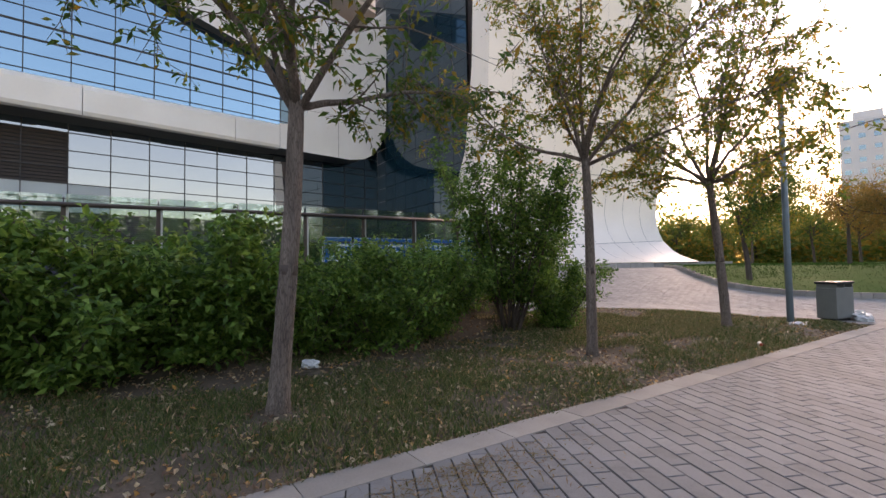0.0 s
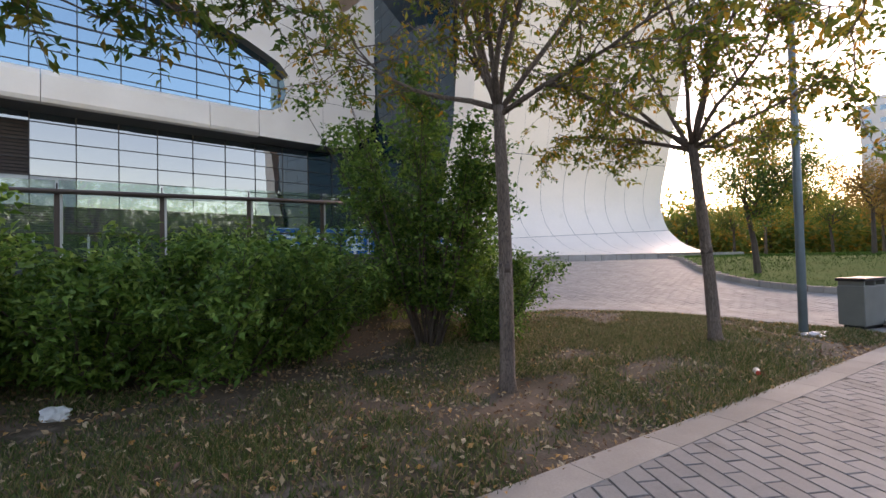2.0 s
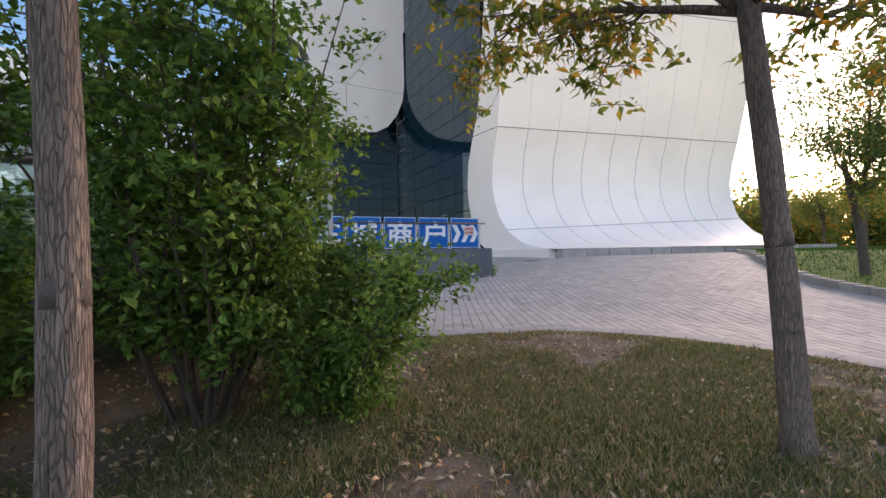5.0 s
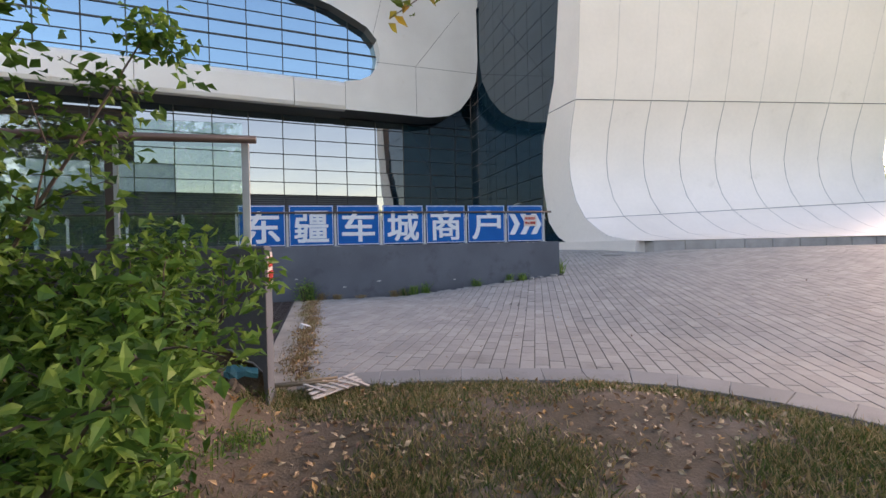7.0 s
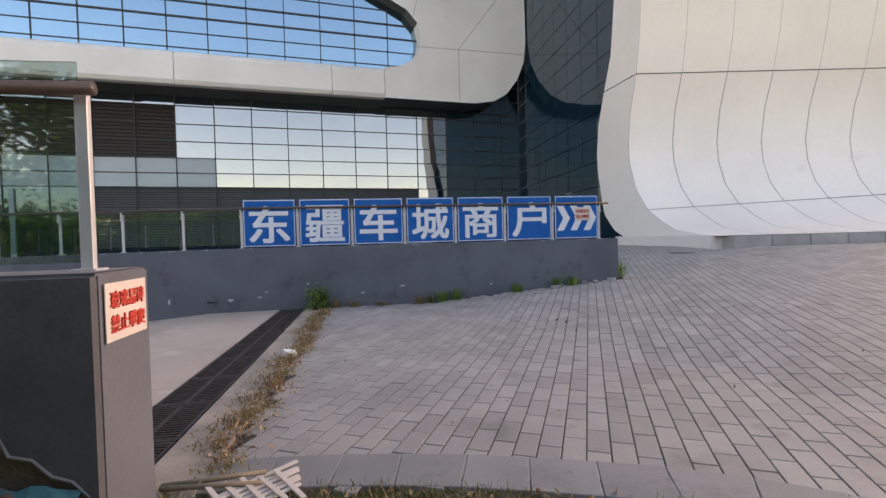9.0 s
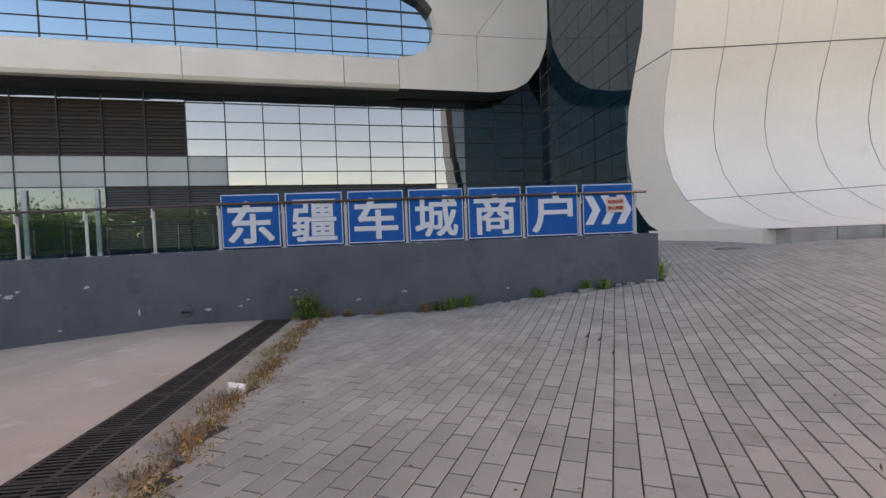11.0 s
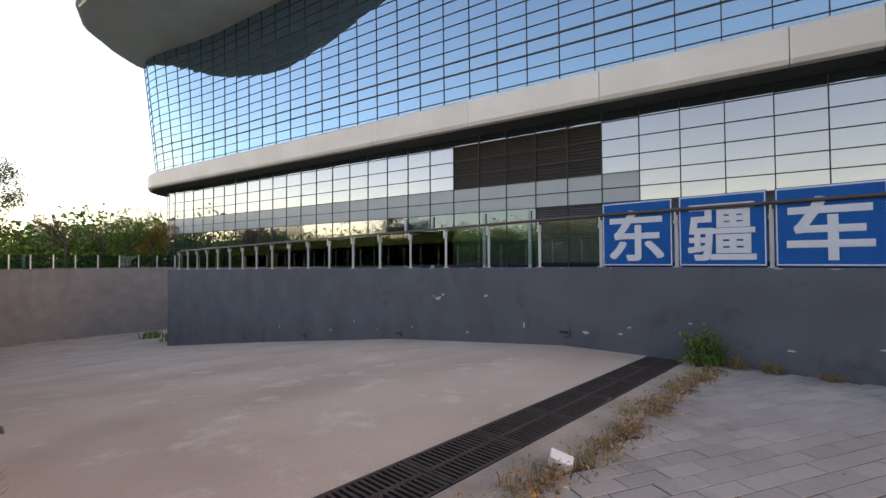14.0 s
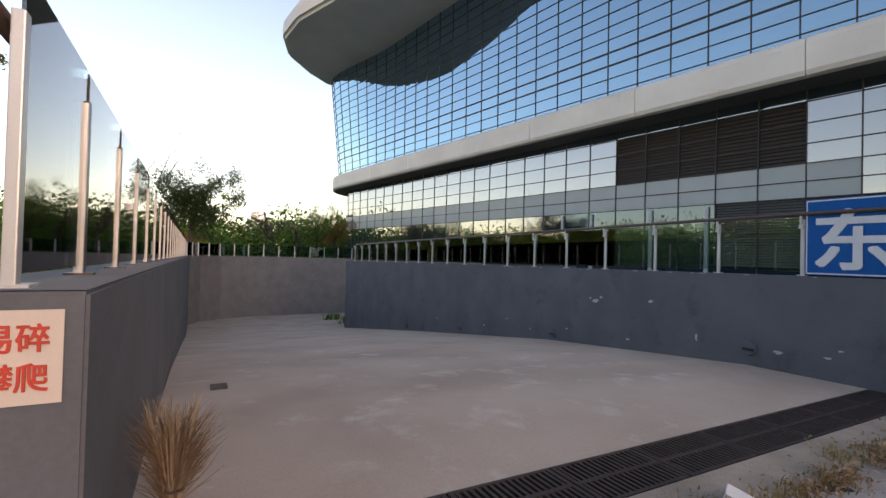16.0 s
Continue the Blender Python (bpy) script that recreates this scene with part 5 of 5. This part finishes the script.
# ---- background trees, woods and towers ----
def far_tree(x, y, h, seed, mat, label, base=None, bare=False, thin=False, clump=110):
    r = random.Random(seed)
    t = thing("background_tree", label, "tree", (x, y, (ground_z(x, y) if base is None else base)))
    bm = bmesh.new()
    tube(bm, grow(r, (0, 0, -0.1), (0, 0, 1), h * 0.5, 5, 0.04, 0), [h * 0.02, h * 0.018, h * 0.016, h * 0.014, h * 0.012, h * 0.01], 7)
    pts = []
    for i in range(9):
        az = r.uniform(0, 2 * math.pi)
        d = Vector((math.cos(az), math.sin(az), r.uniform(0.3, 1.4)))
        br = grow(r, (0, 0, h * r.uniform(0.3, 0.5)), d, h * r.uniform(0.3, 0.5), 5, 0.18, 0.05)
        tube(bm, br, [h * 0.008, h * 0.007, h * 0.005, h * 0.004, h * 0.003, h * 0.002], 5)
        for j in range(10):
            c = br[r.randrange(2, 6)] + Vector((r.gauss(0, 0.07), r.gauss(0, 0.07), r.gauss(0, 0.06))) * h
            if bare:
                tube(bm, [br[r.randrange(2, 5)], c, c + Vector((r.gauss(0, .05), r.gauss(0, .05), .08)) * h], [h * 0.003, h * 0.002, h * 0.001], 3)
            else:
                for _ in range(14 if thin else clump):
                    pts.append(c + Vector((r.uniform(-1, 1), r.uniform(-1, 1), r.uniform(-1, 1))).normalized() * (r.random() ** 0.5 * 0.085 * h))
    part("trunk", bm, M_TWIG, t)
    if not bare:
        me = leaves(pts, 0.8, 0.022 * h ** 0.85, 0.013 * h ** 0.85, seed, 0.2)
        me.materials.append(mat)
        mesh_part("crown", me, t)
    return t


far_tree(13.4, -8.81, 5.6, 301, M_LEAF_TREE, "small tree with green and orange leaves on the lawn island", ground_z(13.4, -8.8) + 0.1, clump=150)
far_tree(18.5, -12.5, 5.2, 302, M_LEAF_GOLD, "golden autumn tree on the lawn island", ground_z(18.5, -12.5) + 0.1)
far_tree(24, -9.0, 5.5, 303, M_LEAF_GOLD, "golden autumn tree further back on the lawn island", ground_z(24, -9) + 0.1)
for i, (x, y, h, m) in enumerate([(36, -2, 7, M_LEAF_OLIVE), (40, -9, 7, M_LEAF_GOLD), (45, 4, 7.5, M_LEAF_OLIVE), (52, 10, 8, M_LEAF_TREE), (50, -3, 7, M_LEAF_GOLD), (58, 3, 8, M_LEAF_TREE), (44, -14, 8, M_LEAF_OLIVE),
                                  (34, -15, 6.5, M_LEAF_GOLD), (60, 20, 9, M_LEAF_TREE), (66, 12, 9, M_LEAF_OLIVE), (54, -10, 8, M_LEAF_GOLD), (70, 28, 9, M_LEAF_OLIVE)]):
    far_tree(x, y, h, 310 + i, m, "autumn park tree with thinning leaves")
far_tree(-41.6, -8.0, 10.5, 340, M_LEAF_DARK, "dark green tree standing behind the ramp railing", clump=260)
far_tree(-44.5, -11.5, 13.0, 341, M_LEAF_GOLD, "thin tall tree with reddish autumn leaves", thin=True)
for i, (x, y, h, m, bare) in enumerate([(-51.9, 5.2, 9, M_LEAF_BUSH, False), (-59.9, 1.2, 8.5, M_LEAF_OLIVE, True), (-58, 4.0, 8, M_LEAF_OLIVE, True), (-55, 8.0, 7.5, M_LEAF_GOLD, False), (-66, -8, 5, M_LEAF_GOLD, False), (-52, -20, 9, M_LEAF_BUSH, False),
                                        (-30, -26, 10, M_LEAF_BUSH, False), (-18, -32, 9, M_LEAF_TREE, False), (-6, -34, 10, M_LEAF_BUSH, False), (8, -33, 9, M_LEAF_OLIVE, False), (20, -30, 9, M_LEAF_TREE, False)]):
    far_tree(x, y, h, 350 + i, m, "bare-branched park tree without leaves" if bare else "park tree with thinning foliage", bare=bare)


def woods(name, ring, n, hmin, hmax, mat, seed, label):
    """A belt of far woodland: clumps of leaves along an arc round the place."""
    r = np.random.default_rng(seed)
    C = []
    for _ in range(n):
        a = r.uniform(ring[2], ring[3])
        d = r.uniform(ring[0], ring[1])
        h = r.uniform(hmin, hmax) * (0.75 + 0.5 * abs(math.sin(a * 23) * math.cos(a * 41)))
        k = 170
        zz = np.clip(r.beta(1.4, 1.3, k), 0, 1) * h
        spread = h * 0.3
        th, rr = r.uniform(0, 6.283, k), np.sqrt(r.uniform(0, 1, k)) * spread * 1.3
        C.append(np.stack([d * math.cos(a) + rr * np.cos(th), d * math.sin(a) + rr * np.sin(th), zz - 0.3], 1))
    me = leaves(np.concatenate(C), 0.9, 0.75, 0.48, seed, 0.1, name)
    me.materials.append(mat)
    return tagged(new(name, me), label, "woods", kind="stuff")


woods("far_woods", (62, 105, -0.75, 0.75), 560, 5, 10, M_LEAF_OLIVE, 61, "belt of olive and brown autumn woodland in the distance")
woods("far_woods", (75, 115, 2.6, 3.9), 420, 5, 9.5, M_LEAF_BUSH, 62, "belt of green woodland beyond the ramp")
woods("far_woods", (60, 100, 3.9, 5.6), 420, 6, 11, M_LEAF_HEDGE, 63, "belt of green woodland across the footpath")


def tower(x, y, w, d, h, rz, floors, cols, label):
    t = thing("apartment_tower", label, "building", (x, y, -0.4), rz)
    part("wall", boxes((-w / 2, w / 2, -d / 2, d / 2, 0, h), bevel=0.2), M_TOWER, t)
    part("roof", boxes((-w / 4, w / 4, -d / 4, d / 4, h, h + 4)), M_TOWER, t)
    pane = raw_mesh("window", [(-0.9, 0, -0.8), (0.9, 0, -0.8), (0.9, 0, 0.8), (-0.9, 0, 0.8)], [(0, 1, 2, 3)], M_GLASS_DARK)
    for i in range(cols):
        for j in range(floors):
            for sgn in (-1, 1):
                ob = mesh_part("window", pane, t, pose(-w / 2 + (i + 0.5) * w / cols, sgn * (d / 2 + 0.05), h * (j + 0.6) / floors))
            ob = mesh_part("window", pane, t, pose(-w / 2 - 0.05, -d / 2 + (i + 0.5) * d / cols, h * (j + 0.6) / floors, 0, 0, 90))
    return t


tower(192, -3, 22, 16, 62, 20, 14, 4, "pale grey apartment tower far beyond the trees")
tower(215, 34, 24, 16, 50, 15, 12, 4, "pale grey apartment tower in the distance")
tower(-276, 21.5, 6, 8, 20, 10, 6, 2, "small pale tower beyond the woods")


# ---- street furniture and litter ----
pole = thing("lamp_post", "slim blue-grey painted metal lamp post in the lawn", "lamp post", (5.08, -12.97, ground_z(5.08, -12.97)))
part("pole", tube(bmesh.new(), [(0, 0, -0.1), (0, 0, 2.5), (0, 0, 5.0)], [0.062, 0.058, 0.05], 16), M_POLE, pole, smooth=True)
part("base_plate", tube(bmesh.new(), [(0, 0, 0.02), (0, 0, 0.05), (0, 0, 0.07)], [0.13, 0.13, 0.08], 16), M_POLE, pole)
part("lamp_head", boxes((-0.35, 0.35, -0.13, 0.13, 5.0, 5.1), bevel=0.03), M_BLACK, pole, "dark flat lamp head")

bin_ob = thing("litter_bin", "grey-green metal litter bin with black lid", "bin", (6.78, -13.22, ground_z(6.78, -13.2)), -8)
part("body", boxes((-0.36, 0.36, -0.19, 0.19, 0.06, 0.72), bevel=0.015), M_BIN, bin_ob)
part("lid", boxes((-0.38, 0.38, -0.21, 0.21, 0.80, 0.85), bevel=0.015), M_BLACK, bin_ob, "black lid")
part("foot", boxes((-0.3, 0.3, -0.14, 0.14, 0.0, 0.06)), M_BLACK, bin_ob)
for sx in (-0.34, -0.01, 0.32):
    part("divider", boxes((sx, sx + 0.03, -0.18, 0.18, 0.72, 0.80)), M_BIN, bin_ob)
part("ashtray", tube(bmesh.new(), [(0.37, -0.1, 0.72), (0.45, -0.1, 0.74)], [0.05, 0.05], 12), M_BLACK, bin_ob)


def crumple(name, at, size, mat, label, seed, flat=0.5):
    bm = bmesh.new()
    bmesh.ops.create_icosphere(bm, subdivisions=3, radius=1.0)
    for v in bm.verts:
        k = 1 + 0.55 * noise.noise(v.co * 1.7 + Vector((seed, 0, 0))) + 0.3 * noise.noise(v.co * 4.5 + Vector((0, seed, 0)))
        v.co = Vector((v.co.x * size[0] * k, v.co.y * size[1] * k, max(-0.25, v.co.z * k) * size[2] + size[2] * 0.25))
    ob = part(name, bm, mat)
    ob.matrix_basis = pose(*at, 0, 0, seed * 37)
    return tagged(ob, label, "litter")


crumple("plastic_bag", (7.05, -13.62, ground_z(7, -13.6) + 0.01), (0.26, 0.16, 0.13), M_PLASTIC, "crumpled white plastic bag beside the bin", 1.0)
crumple("plastic_bag", (7.3, -13.45, ground_z(7.2, -13.5) + 0.01), (0.2, 0.14, 0.16), M_PLASTIC, "full white rubbish bag beside the bin", 2.0)
crumple("plastic_bag", (-4.1, -10.95, lawn_z(-4.1, -10.95)), (0.15, 0.1, 0.07), M_PLASTIC, "discarded pale plastic bag under the hedge", 3.0)
crumple("foil_scrap", (4.85, -13.15, lawn_z(4.85, -13.15)), (0.14, 0.08, 0.05), M_STEEL, "crumpled foil wrapper at the lamp post", 4.0)
crumple("paper_sheet", (5.35, -13.1, lawn_z(5.35, -13.1)), (0.2, 0.1, 0.02), M_PAPER, "flattened pale paper by the lamp post", 5.0)
cup = thing("paper_cup", "pink-white paper cup lying on the lawn edge", "cup", (2.05, -13.62, lawn_z(2.05, -13.62) + 0.035), 35)
part("cup_wall", tube(bmesh.new(), [(-0.05, 0, 0), (0.05, 0, 0)], [0.026, 0.036], 18, cap=False), M_PAPER, cup, "pink-white paper", True)
part("base", tube(bmesh.new(), [(-0.05, 0, 0), (-0.047, 0, 0)], [0.026, 0.026], 18), M_RED, cup)
part("rim", tube(bmesh.new(), [(0.047, 0, 0), (0.052, 0, 0)], [0.038, 0.038], 18, cap=False), M_PLASTIC, cup)
# crushed white box near the drain
boxlit = thing("crushed_carton", "crushed white carton lying in dry weeds", "litter", (1.74, -4.5, gz + 0.03), 25)
bm = bmesh.new()
box(bm, -0.085, 0.085, -0.065, 0.065, 0.0, 0.075, bevel=0.006, m=pose(0, 0, 0.0, 10, 16, 0))
for v in bm.verts:
    v.co += Vector((noise.noise(v.co * 11), noise.noise(v.co * 11 + Vector((3, 0, 0))), noise.noise(v.co * 9))) * 0.012
part("carton", bm, M_PLASTIC, boxlit)
part("flap", boxes((-0.06, 0.07, 0.05, 0.13, 0.02, 0.026)), M_PLASTIC, boxlit)

# broken slab of pale tiles and sticks at the wall end
pallet = thing("broken_lattice", "broken pale plastic lattice sheet lying on the kerb", "debris", (2.12, -7.86, ground_z(2.1, -7.9) + 0.02), 12)
for k in range(6):
    ob = part("slat", boxes((-0.3, 0.3, -0.016, 0.016, 0, 0.012), bevel=0.003), M_PAPER, pallet)
    ob.matrix_basis = pose(0, -0.15 + 0.06 * k, 0.01, 0, random.uniform(-3, 3), 28)
for k in range(5):
    ob = part("slat", boxes((-0.2, 0.2, -0.016, 0.016, 0, 0.012), bevel=0.003), M_PAPER, pallet)
    ob.matrix_basis = pose(-0.2 + 0.1 * k, 0, 0.024, 0, random.uniform(-3, 3), 112)
for k, (y, a) in enumerate(((-7.68, 4), (-7.76, -6))):
    st = thing("wooden_stick", "weathered round wooden stick on the paving", "stick", (1.85, y, gz + 0.045), a)
    part("shaft", tube(bmesh.new(), [(-0.3, 0, 0), (0.3, 0, 0.01)], [0.018, 0.014], 10), M_TWIGS_PALE, st, smooth=True)

# besom broom leaning on the ramp wall, bristles up
broom = thing("twig_broom", "bundled twig broom standing bristles up against the wall", "broom", (0.62, -7.52, ramp_z(0.62)))
rb = random.Random(5)
broom.matrix_basis = pose(0.62, -7.57, ramp_z(0.62)) @ Matrix.Scale(0.94, 4)
part("handle", tube(bmesh.new(), [(0.06, 0.0, 0.0), (0.02, -0.01, 0.14), (-0.02, -0.02, 0.30)], [0.021, 0.02, 0.018], 10), M_TWIGS_PALE, broom, smooth=True)
bm = bmesh.new()
for k in range(70):      # stout twigs of the bundle
    a, q = rb.uniform(0, 2 * math.pi), rb.random() ** 0.5
    c, d = math.cos(a) * q, math.sin(a) * q
    p0 = Vector((0.035 + 0.035 * c, -0.005 + 0.04 * d, rb.uniform(0.05, 0.11)))
    p1 = Vector((-0.01 + 0.04 * c, -0.015 + 0.05 * d, 0.30))
    p2 = Vector((-0.05 + 0.07 * c, -0.02 + 0.10 * d, rb.uniform(0.48, 0.58)))
    p3 = Vector((-0.09 + 0.10 * c, -0.03 + 0.16 * d, rb.uniform(0.66, 0.80)))
    tube(bm, [p0, p1, p2, p3], [0.0055, 0.005, 0.004, 0.002], 4, cap=False)
tagged(part("stout_twig_mass", bm, M_TWIGS_PALE, broom, "pale stout twigs bound at the foot"), kind="stuff")
bm = bmesh.new()
for k in range(520):     # fine side twigs
    a, q = rb.uniform(0, 2 * math.pi), rb.random() ** 0.45
    c, d = math.cos(a) * q, math.sin(a) * q
    z = rb.uniform(0.22, 0.55)
    p0 = Vector((-0.01 - 0.1 * (z - 0.25) + 0.04 * c, -0.015 + (0.05 + 0.12 * (z - 0.22)) * d, z))
    p2 = p0 + Vector((0.10 * c - 0.03, 0.22 * d, rb.uniform(0.1, 0.27))) * rb.uniform(0.6, 1.15)
    p2.y = max(p2.y, -0.27)
    p1 = p0.lerp(p2, 0.5) + Vector((rb.gauss(0, 0.01), rb.gauss(0, 0.012), 0.012))
    tube(bm, [p0, p1, p2], [0.0026, 0.002, 0.0007], 3, cap=False)
tagged(part("bristle_mass", bm, M_BRISTLE, broom, "brown fine twigs"), kind="stuff")
for z in (0.16, 0.22, 0.29):
    x, y = 0.03 - 0.15 * (z - 0.12), -0.008
    part("binding", tube(bmesh.new(), [(x, y, z), (x, y, z + 0.010)], [0.048, 0.049], 12), M_TWIG, broom)

# weep vents, chips and a floor grate in the ramp
for x, dz, r in ((-0.64, 0.27, 0.11), (-5.05, 0.17, 0.11), (-9.4, 0.2, 0.11), (-13.6, 0.2, 0.11)):
    z = ramp_z(x) + dz
    v = thing("wall_vent", "hooded grey drain outlet in the concrete wall", "vent", (x, 0, z))
    part("hood", tube(bmesh.new(), [(0, -0.001, 0), (0, -0.05, 0)], [r, r * 0.92], 18), M_WALL, v, smooth=False)
    # no opening is cut: a black plate gives the slot's shade
    part("mouth", boxes((-r * 0.75, r * 0.75, -0.058, -0.049, -0.045, 0.0), bevel=0.003), M_BLACK, v, "black plate for the shade inside the slot")
grate = thing("floor_grate", "small square dark iron floor grate in the ramp", "drain", (-3.15, -7.2, ramp_z(-3.15)))
part("frame", boxes((-0.14, 0.14, -0.1, -0.08, 0.0, 0.02), (-0.14, 0.14, 0.08, 0.1, 0.0, 0.02), (-0.14, -0.12, -0.08, 0.08, 0, 0.02), (0.12, 0.14, -0.08, 0.08, 0, 0.02)), M_IRON, grate)
for k in range(6):
    part("bar", boxes((-0.11 + 0.04 * k, -0.09 + 0.04 * k, -0.08, 0.08, 0.0, 0.016)), M_IRON, grate)
# flat black plate stands in for the shade below the bars
part("pit_dark_plate", boxes((-0.12, 0.12, -0.08, 0.08, -0.02, 0.003)), M_BLACK, grate)

M_CHIP = material("bare_plaster", (0.55, 0.53, 0.49), 0.9, vary=0.25, scale=20)
rc = random.Random(12)


def chip(x, z, w, h, y=-0.0005, mat=None, label="pale plaster patch where grey paint has flaked"):
    bm = bmesh.new()
    n = 13
    poly = []
    for k in range(n):
        a = 2 * math.pi * k / n
        rr = rc.uniform(0.45, 1.15)
        poly.append((x + math.cos(a) * w * rr, z + math.sin(a) * h * rr))
    prism(bm, poly, y - 0.003, y)
    ob = part("paint_chip", bm, mat or M_CHIP, sign_wall)
    return ob


for x, dz, w, h in ((-3.75, 0.95, 0.10, 0.05), (-3.6, 1.02, 0.05, 0.03), (-3.9, 1.0, 0.04, 0.02), (-2.4, 0.95, 0.06, 0.03), (-0.25, 0.27, 0.07, 0.035), (0.35, 0.3, 0.06, 0.02), (-1.5, 0.35, 0.03, 0.06), (0.5, 0.42, 0.03, 0.02), (2.6, 0.3, 0.05, 0.02), (3.5, 0.42, 0.07, 0.02),
                    (-6.9, 0.5, 0.03, 0.02), (-8.0, 0.3, 0.04, 0.03), (-4.6, 0.3, 0.04, 0.02), (-2.9, 0.2, 0.05, 0.02), (-11, 0.5, 0.05, 0.04), (1.4, 0.55, 0.04, 0.015), (5.6, 0.25, 0.04, 0.02), (-5.9, 0.25, 0.04, 0.02)):
    base = ramp_z(x) if x < 1 else ground_z(x, 0)
    chip(x, base + dz, w, h)
for k in range(24):
    x = rc.uniform(-9, 8.6)
    chip(x, wall_top(x) - 0.012, rc.uniform(0.02, 0.09), 0.008)
# the near wall's outer coat of render, broken away at its foot over earth and rubble
POLY_HOLE = [(-4.5, 0.30), (-3.2, 0.36), (-1.8, 0.42), (-1.3, 0.44), (-0.9, 0.40), (-0.62, 0.45), (-0.35, 0.37), (-0.1, 0.36), (0.05, 0.42), (0.3, 0.45), (0.48, 0.43), (0.56, 0.36),
             (0.6, 0.24), (0.7, 0.215), (0.78, 0.13), (0.86, 0.10), (0.93, 0.02), (0.96, -0.35)]
coat = [(x + 0.6 + 0.012 * noise.noise((x * 9, 0, 3)), z - 0.05) for x, z in POLY_HOLE] + [(1.571, -0.4), (1.571, 0.985), (-3.9, 0.945)]
part("render_coat", prism(bmesh.new(), coat, -8.365, -8.312), M_WALL_COAT, near_wall, "dark grey render coat with a jagged broken edge")
hole = thing("broken_render", "jagged hole in the wall foot with rubble and earth", "damage", (0.6, -8.312, -0.05))
part("cavity", prism(bmesh.new(), [(-4.5, 0.5), (0.95, 0.5), (0.95, -0.35), (-4.5, -0.35)], -0.004, 0.0), M_SOIL, hole, "dark earth showing in the hole")
rim = bmesh.new()
edge_pts = [(x + 0.012 * noise.noise((x * 9, 0, 3)), z) for x, z in POLY_HOLE[2:-1]]
tube(rim, [(x, -0.048 + 0.012 * noise.noise((x * 5, 1, 0)), z - 0.004) for x, z in edge_pts], [0.008 + 0.006 * rc.random() for _ in edge_pts], 5)
part("broken_edge", rim, M_WALL_END, hole, "pale broken plaster edge")
for k in range(16):
    x, sz = rc.uniform(-1.6, 0.9), rc.uniform(0.025, 0.075)
    bm = bmesh.new()
    bmesh.ops.create_icosphere(bm, subdivisions=2, radius=sz)
    for v in bm.verts:
        v.co *= 1 + 0.5 * noise.noise(v.co * 14 + Vector((k, 0, 0)))
    ob = part("rubble", bm, M_WALL_END if k % 3 else M_SOIL, hole)
    ob.matrix_basis = pose(x, -0.05 - rc.uniform(0, 0.1), lawn_z(x + 0.6, -8.38) + 0.05 + sz * 0.3, 0, 0, k * 40)
teal = thing("torn_sheet", "torn teal plastic sheet in the broken wall", "debris", (1.1, -8.40, 0.12), 4)
bm = bmesh.new()
prev = None
for k in range(19):
    x = -0.5 + 0.05 * k
    z = 0.10 - (0.03 if k < 10 else 0.10) - 0.006 * k + rc.uniform(-0.012, 0.012)
    w = 0.06 + (0.03 if k < 10 else 0.06) * rc.random()
    cur = [bm.verts.new((x, rc.uniform(0.0, 0.02), z)), bm.verts.new((x + rc.uniform(-0.01, 0.02), rc.uniform(-0.07, -0.03), z - w * 0.45)), bm.verts.new((x, -0.05, z - w))]
    if prev:
        for j in range(2):
            bm.faces.new((prev[j], cur[j], cur[j + 1], prev[j + 1]))
    prev = cur
bmesh.ops.solidify(bm, geom=bm.faces[:], thickness=0.012)
part("sheet", bm, M_TEAL, teal)

# round manhole cover and small stones on the forecourt
mh = thing("manhole_cover", "round rusty iron manhole cover in the paving", "manhole", (12.9, 3.2, ground_z(12.9, 3.2) + 0.008))
part("cover", tube(bmesh.new(), [(0, 0, -0.02), (0, 0, 0.005)], [0.36, 0.36], 28), M_IRON, mh)
part("ring", tube(bmesh.new(), [(0, 0, -0.02), (0, 0, 0.002)], [0.43, 0.43], 28), M_STONE, mh)
mh2 = thing("manhole_cover", "small round worn grey cover in the paving", "manhole", (6.6, -0.55, ground_z(6.6, -0.55) + 0.006))
part("cover", tube(bmesh.new(), [(0, 0, -0.02), (0, 0, 0.004)], [0.14, 0.14], 20), M_STONE, mh2)
for k, (x, y) in enumerate(((7.1, -0.22), (7.25, -0.15), (7.9, -0.1), (8.15, -0.14), (8.6, -0.1))):
    st = part("loose_paver", boxes((-0.1, 0.1, -0.05, 0.05, 0, 0.06), bevel=0.012), M_PAVER_OB)
    st.matrix_basis = pose(x, y, ground_z(x, y) - 0.002, 0, 3, k * 29)
    tagged(st, "loose broken grey paver at the foot of the wall", "stone", group="loose pavers by the wall")
rp = random.Random(31)
cl = []
for k in range(420):
    x, y = rp.uniform(1.9, 13), rp.uniform(-7.5, 2)
    if forecourt(x, y):
        cl.append((x, y, ground_z(x, y) + 0.004))
me = leaves(cl, 0.15, 0.045, 0.02, 44, 0.0, "paving_litter")
me.materials.append(M_LEAF_DEAD)
tagged(new("paving_litter", me), "scattered dry leaf bits and twigs on the pavers", "leaves", kind="stuff")

# straw and dirt swept over the footpath edge
rs = np.random.default_rng(17)
sp = [(x, y) for x, y in zip(rs.normal(-4.35, 0.45, 1500), KERB_Y1 - 0.12 - abs(rs.normal(0, 0.28, 1500)))]
me = leaves([(x, y, ground_z(x, y) + 0.008) for x, y in sp], 0.3, 0.05, 0.008, 18, 0.0, "straw")
me.materials.append(M_DRY)
tagged(new("straw_litter", me), "dry straw and grass clippings on the path edge", "litter", kind="stuff")
